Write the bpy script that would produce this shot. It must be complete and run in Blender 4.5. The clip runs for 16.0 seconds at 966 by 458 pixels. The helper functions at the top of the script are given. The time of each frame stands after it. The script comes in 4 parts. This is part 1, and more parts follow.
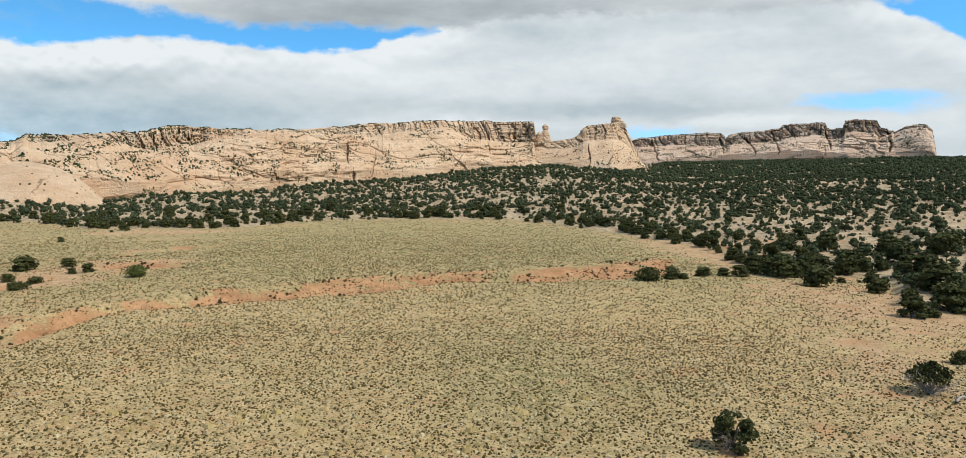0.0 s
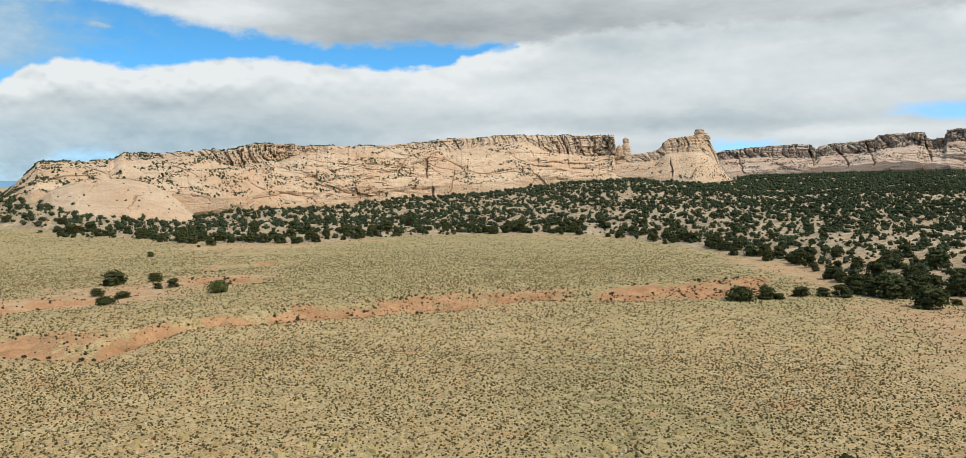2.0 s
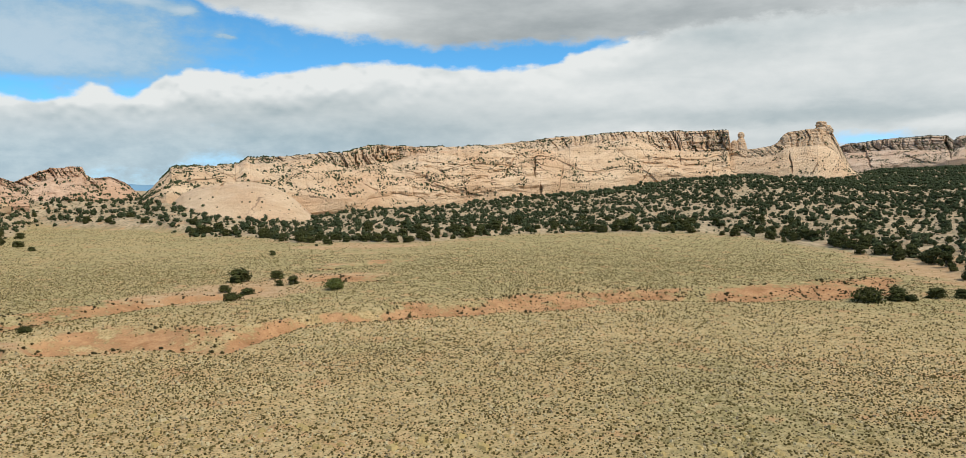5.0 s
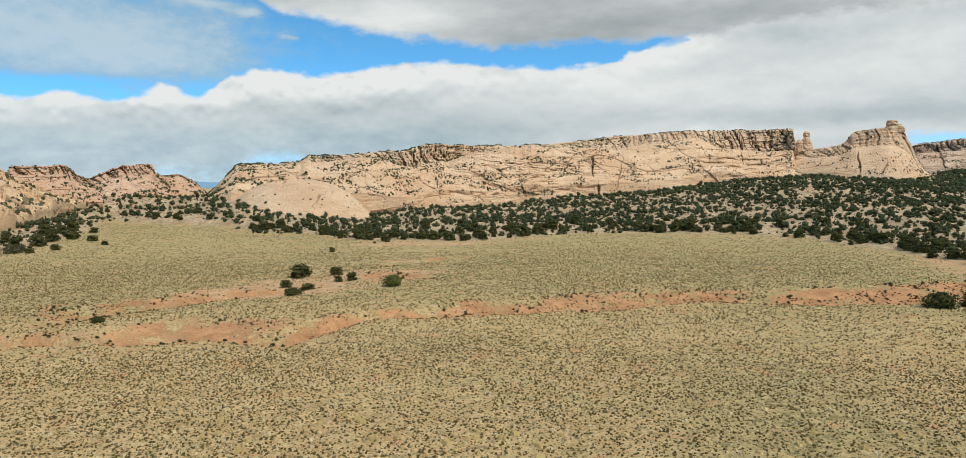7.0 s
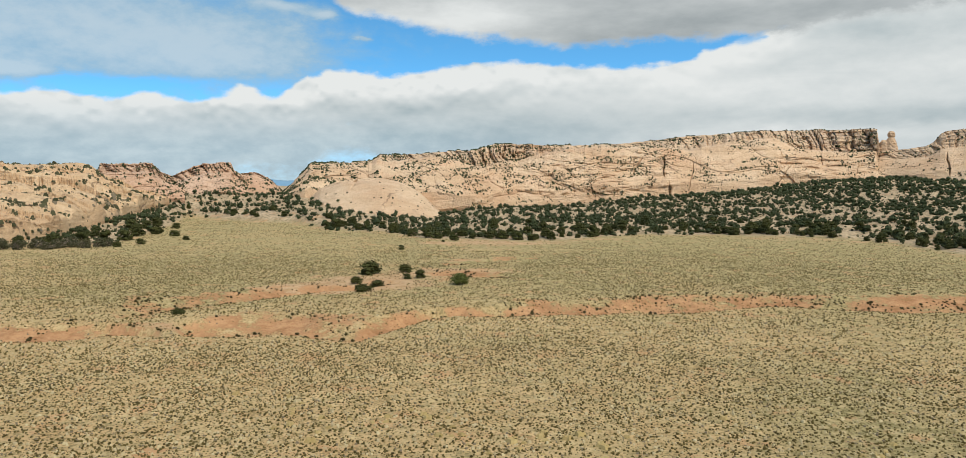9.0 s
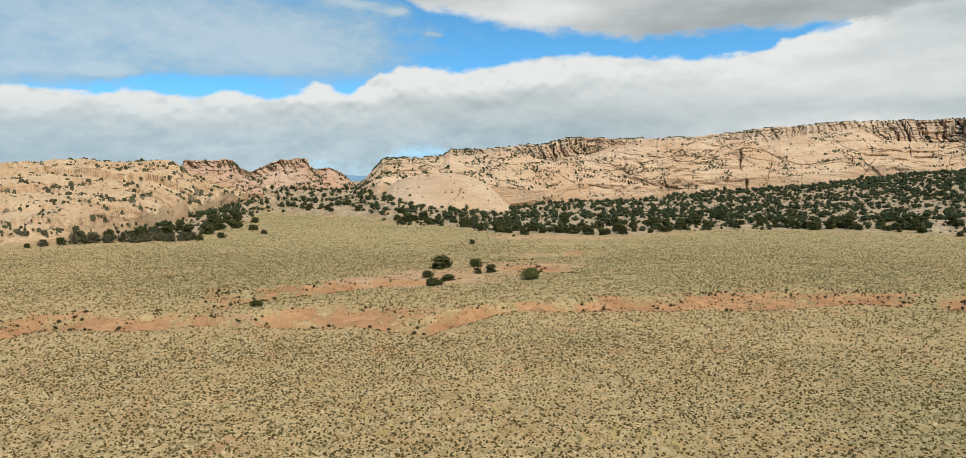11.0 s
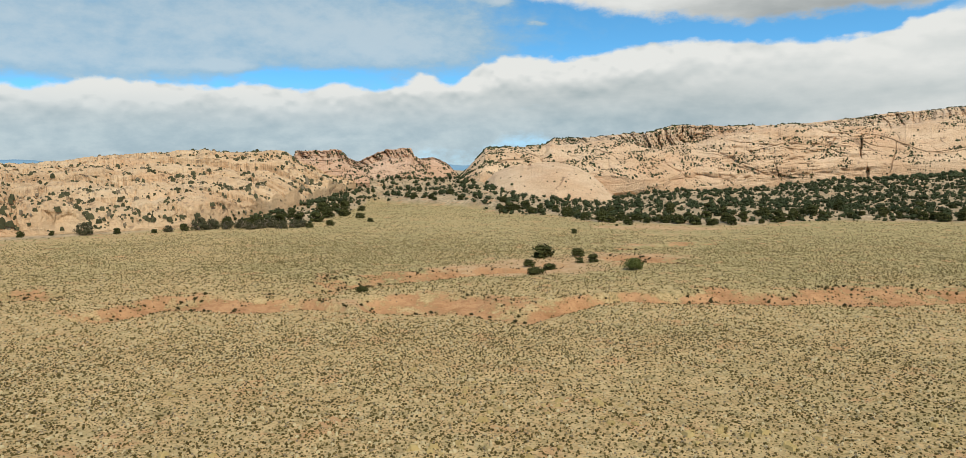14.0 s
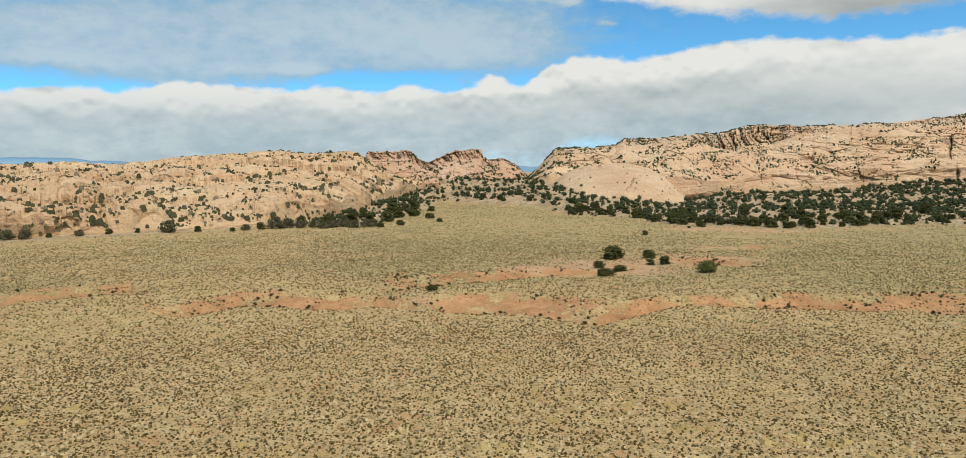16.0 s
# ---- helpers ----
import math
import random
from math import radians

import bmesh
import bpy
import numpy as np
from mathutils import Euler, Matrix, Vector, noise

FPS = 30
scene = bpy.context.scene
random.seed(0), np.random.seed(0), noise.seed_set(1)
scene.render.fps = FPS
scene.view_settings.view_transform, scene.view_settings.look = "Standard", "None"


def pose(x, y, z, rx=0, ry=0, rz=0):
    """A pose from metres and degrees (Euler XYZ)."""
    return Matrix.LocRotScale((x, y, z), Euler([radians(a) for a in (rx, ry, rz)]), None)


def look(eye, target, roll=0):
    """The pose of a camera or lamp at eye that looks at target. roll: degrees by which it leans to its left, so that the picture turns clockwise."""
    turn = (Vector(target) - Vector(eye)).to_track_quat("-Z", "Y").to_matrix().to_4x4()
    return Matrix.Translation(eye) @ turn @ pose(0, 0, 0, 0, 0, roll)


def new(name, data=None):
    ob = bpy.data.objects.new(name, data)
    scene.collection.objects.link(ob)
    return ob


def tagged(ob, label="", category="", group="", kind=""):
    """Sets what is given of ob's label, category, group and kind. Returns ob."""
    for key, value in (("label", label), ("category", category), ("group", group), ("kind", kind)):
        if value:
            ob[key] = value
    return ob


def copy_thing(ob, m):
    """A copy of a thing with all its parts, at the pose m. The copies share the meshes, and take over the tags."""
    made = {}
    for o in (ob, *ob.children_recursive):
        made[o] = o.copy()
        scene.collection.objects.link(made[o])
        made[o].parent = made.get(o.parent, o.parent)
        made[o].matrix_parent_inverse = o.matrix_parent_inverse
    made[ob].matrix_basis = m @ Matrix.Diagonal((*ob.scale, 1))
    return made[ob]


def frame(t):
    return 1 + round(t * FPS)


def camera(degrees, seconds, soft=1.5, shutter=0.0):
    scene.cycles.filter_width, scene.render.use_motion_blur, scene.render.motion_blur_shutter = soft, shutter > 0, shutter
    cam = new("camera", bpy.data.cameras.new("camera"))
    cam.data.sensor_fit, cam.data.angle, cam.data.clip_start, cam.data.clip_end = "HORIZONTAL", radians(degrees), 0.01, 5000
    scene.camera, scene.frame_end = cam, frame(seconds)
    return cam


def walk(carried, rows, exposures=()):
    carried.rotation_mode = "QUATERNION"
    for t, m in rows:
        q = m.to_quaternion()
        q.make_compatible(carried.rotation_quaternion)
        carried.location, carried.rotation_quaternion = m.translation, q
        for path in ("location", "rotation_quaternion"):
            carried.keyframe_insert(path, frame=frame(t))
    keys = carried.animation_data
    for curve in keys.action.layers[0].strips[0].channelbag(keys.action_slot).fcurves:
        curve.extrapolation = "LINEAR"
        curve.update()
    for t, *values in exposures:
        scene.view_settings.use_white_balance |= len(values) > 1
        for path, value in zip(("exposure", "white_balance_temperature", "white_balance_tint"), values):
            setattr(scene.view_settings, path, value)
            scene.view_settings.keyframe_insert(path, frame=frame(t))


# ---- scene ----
# camera: drifts forward, hovers 20 m over the meadow and turns slowly to the left; rows of seconds, place, bearing, pitch, roll
cam = camera(64.35, 16.0, soft=0.75)
EYE = Vector((0.0, 0.0, 20.0))
TURN = [
    (0, -1.02, -4.45, 20.20, 20.68, -4.55, 0.67), (0.5, -0.84, -3.36, 20.35, 19.32, -4.33, 0.63), (1, -0.52, -2.10, 20.40, 17.83, -4.08, 0.57),
    (1.5, -0.18, -0.96, 20.32, 16.33, -3.82, 0.44), (2, 0.06, -0.29, 20.20, 14.82, -3.52, 0.31), (2.5, 0.18, -0.00, 20.13, 13.35, -3.35, 0.15),
    (3, 0.19, 0.07, 20.14, 11.84, -3.25, 0.03), (3.5, 0.13, -0.00, 20.18, 10.48, -3.31, -0.06), (4, 0.12, -0.12, 20.22, 9.12, -3.42, -0.21),
    (6.5, -0.09, -0.41, 20.12, 3.63, -3.70, -0.32), (7, 0.00, -0.45, 20.10, 2.52, -3.65, -0.14), (7.5, 0.07, -0.53, 20.11, 1.26, -3.62, 0.01),
    (8, 0.11, -0.60, 20.13, -0.01, -3.60, 0.16), (8.5, 0.14, -0.63, 20.13, -1.29, -3.63, 0.25), (9, 0.12, -0.61, 20.06, -2.59, -3.68, 0.23),
    (11.5, 0.01, -0.06, 20.01, -9.17, -4.20, -0.20), (12, -0.05, 0.02, 19.99, -10.48, -4.29, -0.33), (12.5, -0.09, 0.11, 19.99, -11.74, -4.42, -0.38),
    (13, -0.04, 0.25, 19.94, -12.91, -4.54, -0.39), (13.5, -0.00, 0.38, 19.86, -14.23, -4.70, -0.34), (14, -0.05, 0.44, 19.84, -15.47, -4.86, -0.25),
    (14.5, -0.11, 0.48, 19.84, -16.74, -4.98, -0.21), (15, -0.16, 0.55, 19.80, -18.02, -4.98, -0.19), (15.5, -0.23, 0.56, 19.74, -19.28, -4.88, -0.23),
    (16, -0.32, 0.46, 19.67, -20.56, -4.75, -0.20)]


def heading(bearing, pitch):
    a, e = radians(bearing), radians(pitch)
    return Vector((math.sin(a) * math.cos(e), math.cos(a) * math.cos(e), math.sin(e)))


walk(cam, [(t, look((x, y, z), Vector((x, y, z)) + heading(b, p) * 100, r)) for t, x, y, z, b, p, r in TURN],
     [(0, 0.0, 6230, 10), (4, -0.08, 6420, 10), (8, -0.08, 6480, 10), (12.5, -0.10, 6580, 10), (16, -0.12, 6700, 10)])

# ---------------------------------------------------------------- light
SUN_BEARING, SUN_HEIGHT = 140.0, 50.0
sun = new("sun", bpy.data.lights.new("sun", "SUN"))
sun.data.energy, sun.data.angle, sun.data.color = 4.3, radians(1.0), (1.0, 0.94, 0.84)
sun.matrix_world = look(heading(SUN_BEARING, SUN_HEIGHT) * 200, (0, 0, 0))


class Graph:
    """Short hands for building node trees."""

    def __init__(self, tree):
        self.tree = tree
        tree.nodes.clear()

    def node(self, kind):
        return self.tree.nodes.new(kind)

    def put(self, socket, value):
        if isinstance(value, bpy.types.NodeSocket):
            self.tree.links.new(value, socket)
        elif value is not None:
            socket.default_value = value

    def math(self, op, a, b=None, c=None, clamp=False):
        n = self.node("ShaderNodeMath")
        n.operation, n.use_clamp = op, clamp
        for i, v in enumerate((a, b, c)):
            self.put(n.inputs[i], v)
        return n.outputs[0]

    def vec(self, x, y, z):
        n = self.node("ShaderNodeCombineXYZ")
        for i, v in enumerate((x, y, z)):
            self.put(n.inputs[i], v)
        return n.outputs[0]

    def noise(self, at, scale, detail=4.0, rough=0.55, warp=0.0, color=False):
        n = self.node("ShaderNodeTexNoise")
        self.put(n.inputs["Vector"], at)
        n.inputs["Scale"].default_value, n.inputs["Detail"].default_value = scale, detail
        n.inputs["Roughness"].default_value, n.inputs["Distortion"].default_value = rough, warp
        return n.outputs["Color" if color else "Fac"]

    def strong(self, at, scale, detail=5.0, rough=0.65, lo=0.33, hi=0.67):
        """Noise that uses the whole range from 0 to 1."""
        return self.ramp(self.noise(at, scale, detail, rough), lo, hi)

    def voronoi(self, at, scale, feature="F1", out="Distance", rand=1.0, flat=False):
        n = self.node("ShaderNodeTexVoronoi")
        n.feature = feature
        if flat:
            n.voronoi_dimensions = "2D"
        self.put(n.inputs["Vector"], at)
        n.inputs["Scale"].default_value, n.inputs["Randomness"].default_value = scale, rand
        return n.outputs[out]

    def ramp(self, value, lo, hi, a=0.0, b=1.0):
        n = self.node("ShaderNodeMapRange")
        n.interpolation_type = "SMOOTHSTEP"
        for i, v in enumerate((value, lo, hi, a, b)):
            self.put(n.inputs[i], v)
        return n.outputs[0]

    def mix(self, fac, a, b, blend="MIX"):
        n = self.node("ShaderNodeMix")
        n.data_type, n.blend_type = "RGBA", blend
        for i, v in ((0, fac), (6, a), (7, b)):
            if isinstance(v, tuple) and len(v) == 3:
                v = (*v, 1.0)
            self.put(n.inputs[i], v)
        return n.outputs[2]

    def attr(self, name):
        n = self.node("ShaderNodeAttribute")
        n.attribute_name = name
        return n.outputs["Fac"]

    def warped(self, at, scale, amount):
        n = self.node("ShaderNodeVectorMath")
        n.operation = "MULTIPLY_ADD"
        self.put(n.inputs[0], self.noise(at, scale, 3.0, 0.55, color=True))
        n.inputs[1].default_value = (amount, amount, amount)
        self.put(n.inputs[2], at)
        return n.outputs[0]

    def scaled(self, at, x, y, z, turn=(0, 0, 0)):
        n = self.node("ShaderNodeMapping")
        self.put(n.inputs["Vector"], at)
        n.inputs["Scale"].default_value = (x, y, z)
        n.inputs["Rotation"].default_value = [radians(a) for a in turn]
        return n.outputs[0]


def build_world():
    world = bpy.data.worlds.new("world")
    world.use_nodes = True
    scene.world = world
    g = Graph(world.node_tree)
    way = g.node("ShaderNodeTexCoord").outputs["Generated"]
    split = g.node("ShaderNodeSeparateXYZ")
    g.put(split.inputs[0], way)
    x, y, z = split.outputs
    bearing = g.math("MULTIPLY", g.math("ARCTAN2", x, y), 57.2958 / 1.0095)
    height = g.math("MULTIPLY", g.math("ARCSINE", z), 57.2958)

    def at(sx, sy, seed, lift=0.0):
        return g.vec(g.math("MULTIPLY", bearing, sx), g.math("MULTIPLY", g.math("ADD", height, lift), sy), seed)

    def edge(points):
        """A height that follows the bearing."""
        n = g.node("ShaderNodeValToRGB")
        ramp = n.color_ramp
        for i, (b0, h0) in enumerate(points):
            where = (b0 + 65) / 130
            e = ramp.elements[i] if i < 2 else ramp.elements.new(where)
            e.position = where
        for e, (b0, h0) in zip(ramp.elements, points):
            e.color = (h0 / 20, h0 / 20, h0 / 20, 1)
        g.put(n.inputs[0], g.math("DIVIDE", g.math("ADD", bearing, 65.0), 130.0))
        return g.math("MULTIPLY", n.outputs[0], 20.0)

    def patches(rows, b, h):
        total = 0.0
        for a, e, w, t, amount in rows:
            dx = g.math("DIVIDE", g.math("SUBTRACT", b, a), w)
            dy = g.math("DIVIDE", g.math("SUBTRACT", h, e), t)
            d = g.math("ADD", g.math("MULTIPLY", dx, dx), g.math("MULTIPLY", dy, dy))
            total = g.math("ADD", total, g.math("MULTIPLY", g.math("POWER", 2.718, g.math("MULTIPLY", d, -1.0)), amount))
        return total

    n1 = g.math("SUBTRACT", g.noise(at(0.42, 1.0, 0.0), 0.32, 6.0, 0.62), 0.5)
    n2 = g.math("SUBTRACT", g.noise(at(0.42, 1.0, 7.0), 0.30, 6.0, 0.62), 0.5)
    b = g.math("ADD", bearing, g.math("MULTIPLY", n1, 7.0))
    h = g.math("ADD", height, g.math("MULTIPLY", n2, 2.0))

    def heaps(lift):
        """Rounded heads of cumulus, two sizes."""
        big = g.voronoi(g.warped(at(0.42, 0.75, 2.0, lift), 0.8, 0.5), 0.95, "SMOOTH_F1")
        small = g.voronoi(g.warped(at(0.6, 0.95, 5.0, lift), 1.4, 0.4), 2.1, "SMOOTH_F1")
        return g.math("SUBTRACT", 0.75, g.math("ADD", g.math("MULTIPLY", big, 0.75), g.math("MULTIPLY", small, 0.32)))

    fine = g.math("SUBTRACT", g.noise(at(0.6, 1.1, 11.0), 0.9, 8.0, 0.62), 0.5)
    head = heaps(0.0)
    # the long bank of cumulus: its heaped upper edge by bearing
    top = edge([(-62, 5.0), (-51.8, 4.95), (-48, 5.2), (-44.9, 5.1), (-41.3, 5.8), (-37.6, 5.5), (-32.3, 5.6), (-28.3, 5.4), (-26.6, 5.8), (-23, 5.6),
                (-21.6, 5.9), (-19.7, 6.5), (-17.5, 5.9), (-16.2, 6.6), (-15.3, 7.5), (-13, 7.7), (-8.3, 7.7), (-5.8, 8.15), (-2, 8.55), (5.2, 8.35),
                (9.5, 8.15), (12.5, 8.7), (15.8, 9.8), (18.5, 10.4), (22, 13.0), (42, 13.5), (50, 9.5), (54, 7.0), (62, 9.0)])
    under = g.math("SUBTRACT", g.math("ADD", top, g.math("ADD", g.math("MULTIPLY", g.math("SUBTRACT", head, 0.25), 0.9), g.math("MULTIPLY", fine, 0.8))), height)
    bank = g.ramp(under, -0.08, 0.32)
    depth = g.math("MAXIMUM", under, 0.0)
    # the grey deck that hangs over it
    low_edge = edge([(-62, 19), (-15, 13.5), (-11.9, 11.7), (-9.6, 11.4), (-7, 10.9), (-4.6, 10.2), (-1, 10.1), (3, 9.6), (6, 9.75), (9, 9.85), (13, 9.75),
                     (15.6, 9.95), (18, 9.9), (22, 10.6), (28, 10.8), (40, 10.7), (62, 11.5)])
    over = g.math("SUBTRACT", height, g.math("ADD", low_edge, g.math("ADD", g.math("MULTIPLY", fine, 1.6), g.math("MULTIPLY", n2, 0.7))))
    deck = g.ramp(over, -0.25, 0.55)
    # thin veil over the blue in the west
    veil_at = patches([(-30, 9.8, 17.0, 3.6, 1.3), (-21, 8.2, 6.0, 2.4, 0.6), (-50, 9.0, 8.0, 2.0, 0.9), (-50, 7.0, 3.6, 0.55, 0.9), (-33.6, 6.75, 3.0, 0.42, 1.0),
                       (-28, 6.35, 5.0, 0.5, -0.7), (-42, 6.6, 8.0, 1.3, 0.75), (-22, 6.8, 4.0, 0.6, -0.35), (-13.9, 11.5, 1.1, 0.32, 1.0), (-10.8, 10.1, 0.7, 0.2, 0.7),
                       (-16.8, 12.0, 1.9, 0.4, 0.9)], b, h)
    veil = g.ramp(g.math("ADD", veil_at, g.math("MULTIPLY", fine, 0.9)), 0.18, 0.95)
    # blue holes in the bank, low in the east and near the horizon
    holes = patches([(46.5, 4.75, 4.6, 0.75, 1.0), (33, 2.7, 3.6, 0.7, 0.8), (18.5, 3.2, 2.2, 0.35, 0.25), (15.6, 9.7, 0.9, 0.5, 0.8), (53, 8.6, 2.6, 1.6, 0.45),
                     (-11, 1.6, 4.0, 0.8, 0.35), (-10.5, 4.0, 3.5, 0.5, 0.25), (-17, 0.2, 9.0, 1.4, 0.35)], b, h)
    holes = g.ramp(g.math("ADD", holes, g.math("MULTIPLY", fine, 0.7)), 0.22, 0.85)
    # light and dark of the bank: bright heads at the edge, grey below, a dark belly in the east
    tone = patches([(-19.7, 6.0, 3.0, 0.6, 0.25), (-10, 7.0, 6.5, 0.9, 0.30), (-36, 5.0, 9.0, 0.7, 0.22), (-44, 4.5, 6.0, 0.5, 0.15), (-26.3, 1.75, 2.2, 0.22, 0.5), (-27.5, 4.0, 3.0, 0.5, 0.2),
                    (-11.8, 3.4, 2.2, 0.4, 0.22), (-1, 3.3, 9.0, 1.5, -0.26), (-8, 5.2, 5.0, 0.7, -0.2), (-10, 3.2, 5.0, 0.9, -0.22), (28, 4.3, 13.0, 0.75, -0.34), (22, 3.3, 7.0, 0.45, 0.3),
                    (38, 3.5, 6.0, 0.5, 0.35), (30, 7.2, 16.0, 2.2, 0.22), (12, 6.0, 10.0, 1.8, 0.16), (51, 3.8, 4.0, 1.0, 0.15), (24, 9.9, 5.0, 0.7, -0.2)], b, h)
    puff = g.math("MULTIPLY", g.math("SUBTRACT", heaps(-0.22), heaps(0.30)), -1.5)
    puff = g.math("MULTIPLY", puff, g.math("MULTIPLY", g.ramp(depth, 3.6, 0.4, 0.25, 1.0), g.ramp(bearing, 8, -8, 0.3, 1.0)))
    broad = g.math("SUBTRACT", g.noise(at(0.20, 0.8, 19.0), 0.55, 5.0, 0.55, 0.4), 0.5)
    light = g.math("ADD", g.math("ADD", g.ramp(depth, 3.0, 0.2, 0.60, 0.93), tone), puff)
    light = g.math("ADD", light, g.math("ADD", g.math("MULTIPLY", broad, 0.55), g.math("MULTIPLY", fine, 0.30)), clamp=True)
    cloud = g.mix(light, (0.335, 0.435, 0.47), (0.88, 0.905, 0.89))
    # towards the western horizon the air turns blue
    low = g.math("MULTIPLY", g.ramp(height, 5.8, 1.6), g.ramp(bearing, 20, -14))
    cloud = g.mix(g.math("MULTIPLY", low, 0.78), cloud, g.mix(g.ramp(g.math("ADD", fine, broad), -0.25, 0.35), (0.37, 0.53, 0.63), (0.55, 0.70, 0.77)))
    grey = g.math("ADD", 0.40, g.math("ADD", g.math("MULTIPLY", g.math("SUBTRACT", g.noise(at(0.25, 0.8, 29.0), 0.6, 5.0, 0.58), 0.5), 1.0), g.ramp(over, 0.55, 0.0, 0.0, 0.12)))
    grey = g.math("ADD", grey, patches([(-3.5, 11.6, 4.5, 1.1, 0.55), (-9, 12.0, 4.0, 0.7, 0.4), (9, 10.8, 8.0, 0.9, -0.2), (22, 11.6, 9.0, 0.8, -0.12), (36, 11.8, 9.0, 1.0, 0.1)], b, h), clamp=True)
    roof = g.mix(grey, (0.34, 0.385, 0.40), (0.84, 0.87, 0.86))
    sky = g.node("ShaderNodeTexSky")
    sky.sky_type, sky.sun_disc = "NISHITA", False
    sky.sun_elevation, sky.sun_rotation, sky.altitude = radians(SUN_HEIGHT), radians(SUN_BEARING), 1400.0
    # the sky at a steeper angle is the deeper blue that the gaps show
    g.put(sky.inputs["Vector"], g.vec(x, y, g.math("ADD", g.math("MULTIPLY", z, 2.2), 0.12)))
    blue = g.mix(1.0, sky.outputs[0], (0.145, 0.305, 0.325), "MULTIPLY")
    pale = g.mix(g.ramp(g.math("ADD", veil_at, g.math("MULTIPLY", fine, 1.6)), 0.5, 1.6), (0.36, 0.55, 0.69), (0.58, 0.70, 0.76))
    color = g.mix(g.math("MULTIPLY", veil, 0.86), blue, pale)
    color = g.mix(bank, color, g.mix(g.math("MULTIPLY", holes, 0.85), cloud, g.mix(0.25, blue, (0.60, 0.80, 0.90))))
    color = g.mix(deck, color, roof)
    # higher up, broken cloud with gaps
    gap = g.math("MULTIPLY", g.ramp(height, 15, 26), g.ramp(g.noise(way, 2.2, 5.0, 0.6), 0.46, 0.64))
    color = g.mix(gap, color, blue)
    back = g.node("ShaderNodeBackground")
    g.put(back.inputs["Color"], color)
    back.inputs["Strength"].default_value = 0.96
    g.put(g.node("ShaderNodeOutputWorld").inputs["Surface"], back.outputs[0])


build_world()


# ---------------------------------------------------------------- materials
def material(name, build, rough=0.9):
    m = bpy.data.materials.new(name)
    m.use_nodes = True
    g = Graph(m.node_tree)
    bsdf = g.node("ShaderNodeBsdfPrincipled")
    bsdf.inputs["Roughness"].default_value = rough
    bsdf.inputs["Specular IOR Level"].default_value = 0.1
    color, bump, depth = build(g)
    g.put(bsdf.inputs["Base Color"], color)
    if bump is not None:
        n = g.node("ShaderNodeBump")
        n.inputs["Strength"].default_value, n.inputs["Distance"].default_value = 0.8, depth
        g.put(n.inputs["Height"], bump)
        g.put(bsdf.inputs["Normal"], n.outputs[0])
    g.put(g.node("ShaderNodeOutputMaterial").inputs["Surface"], bsdf.outputs[0])
    return m


def place(g):
    return g.node("ShaderNodeTexCoord").outputs["Object"]


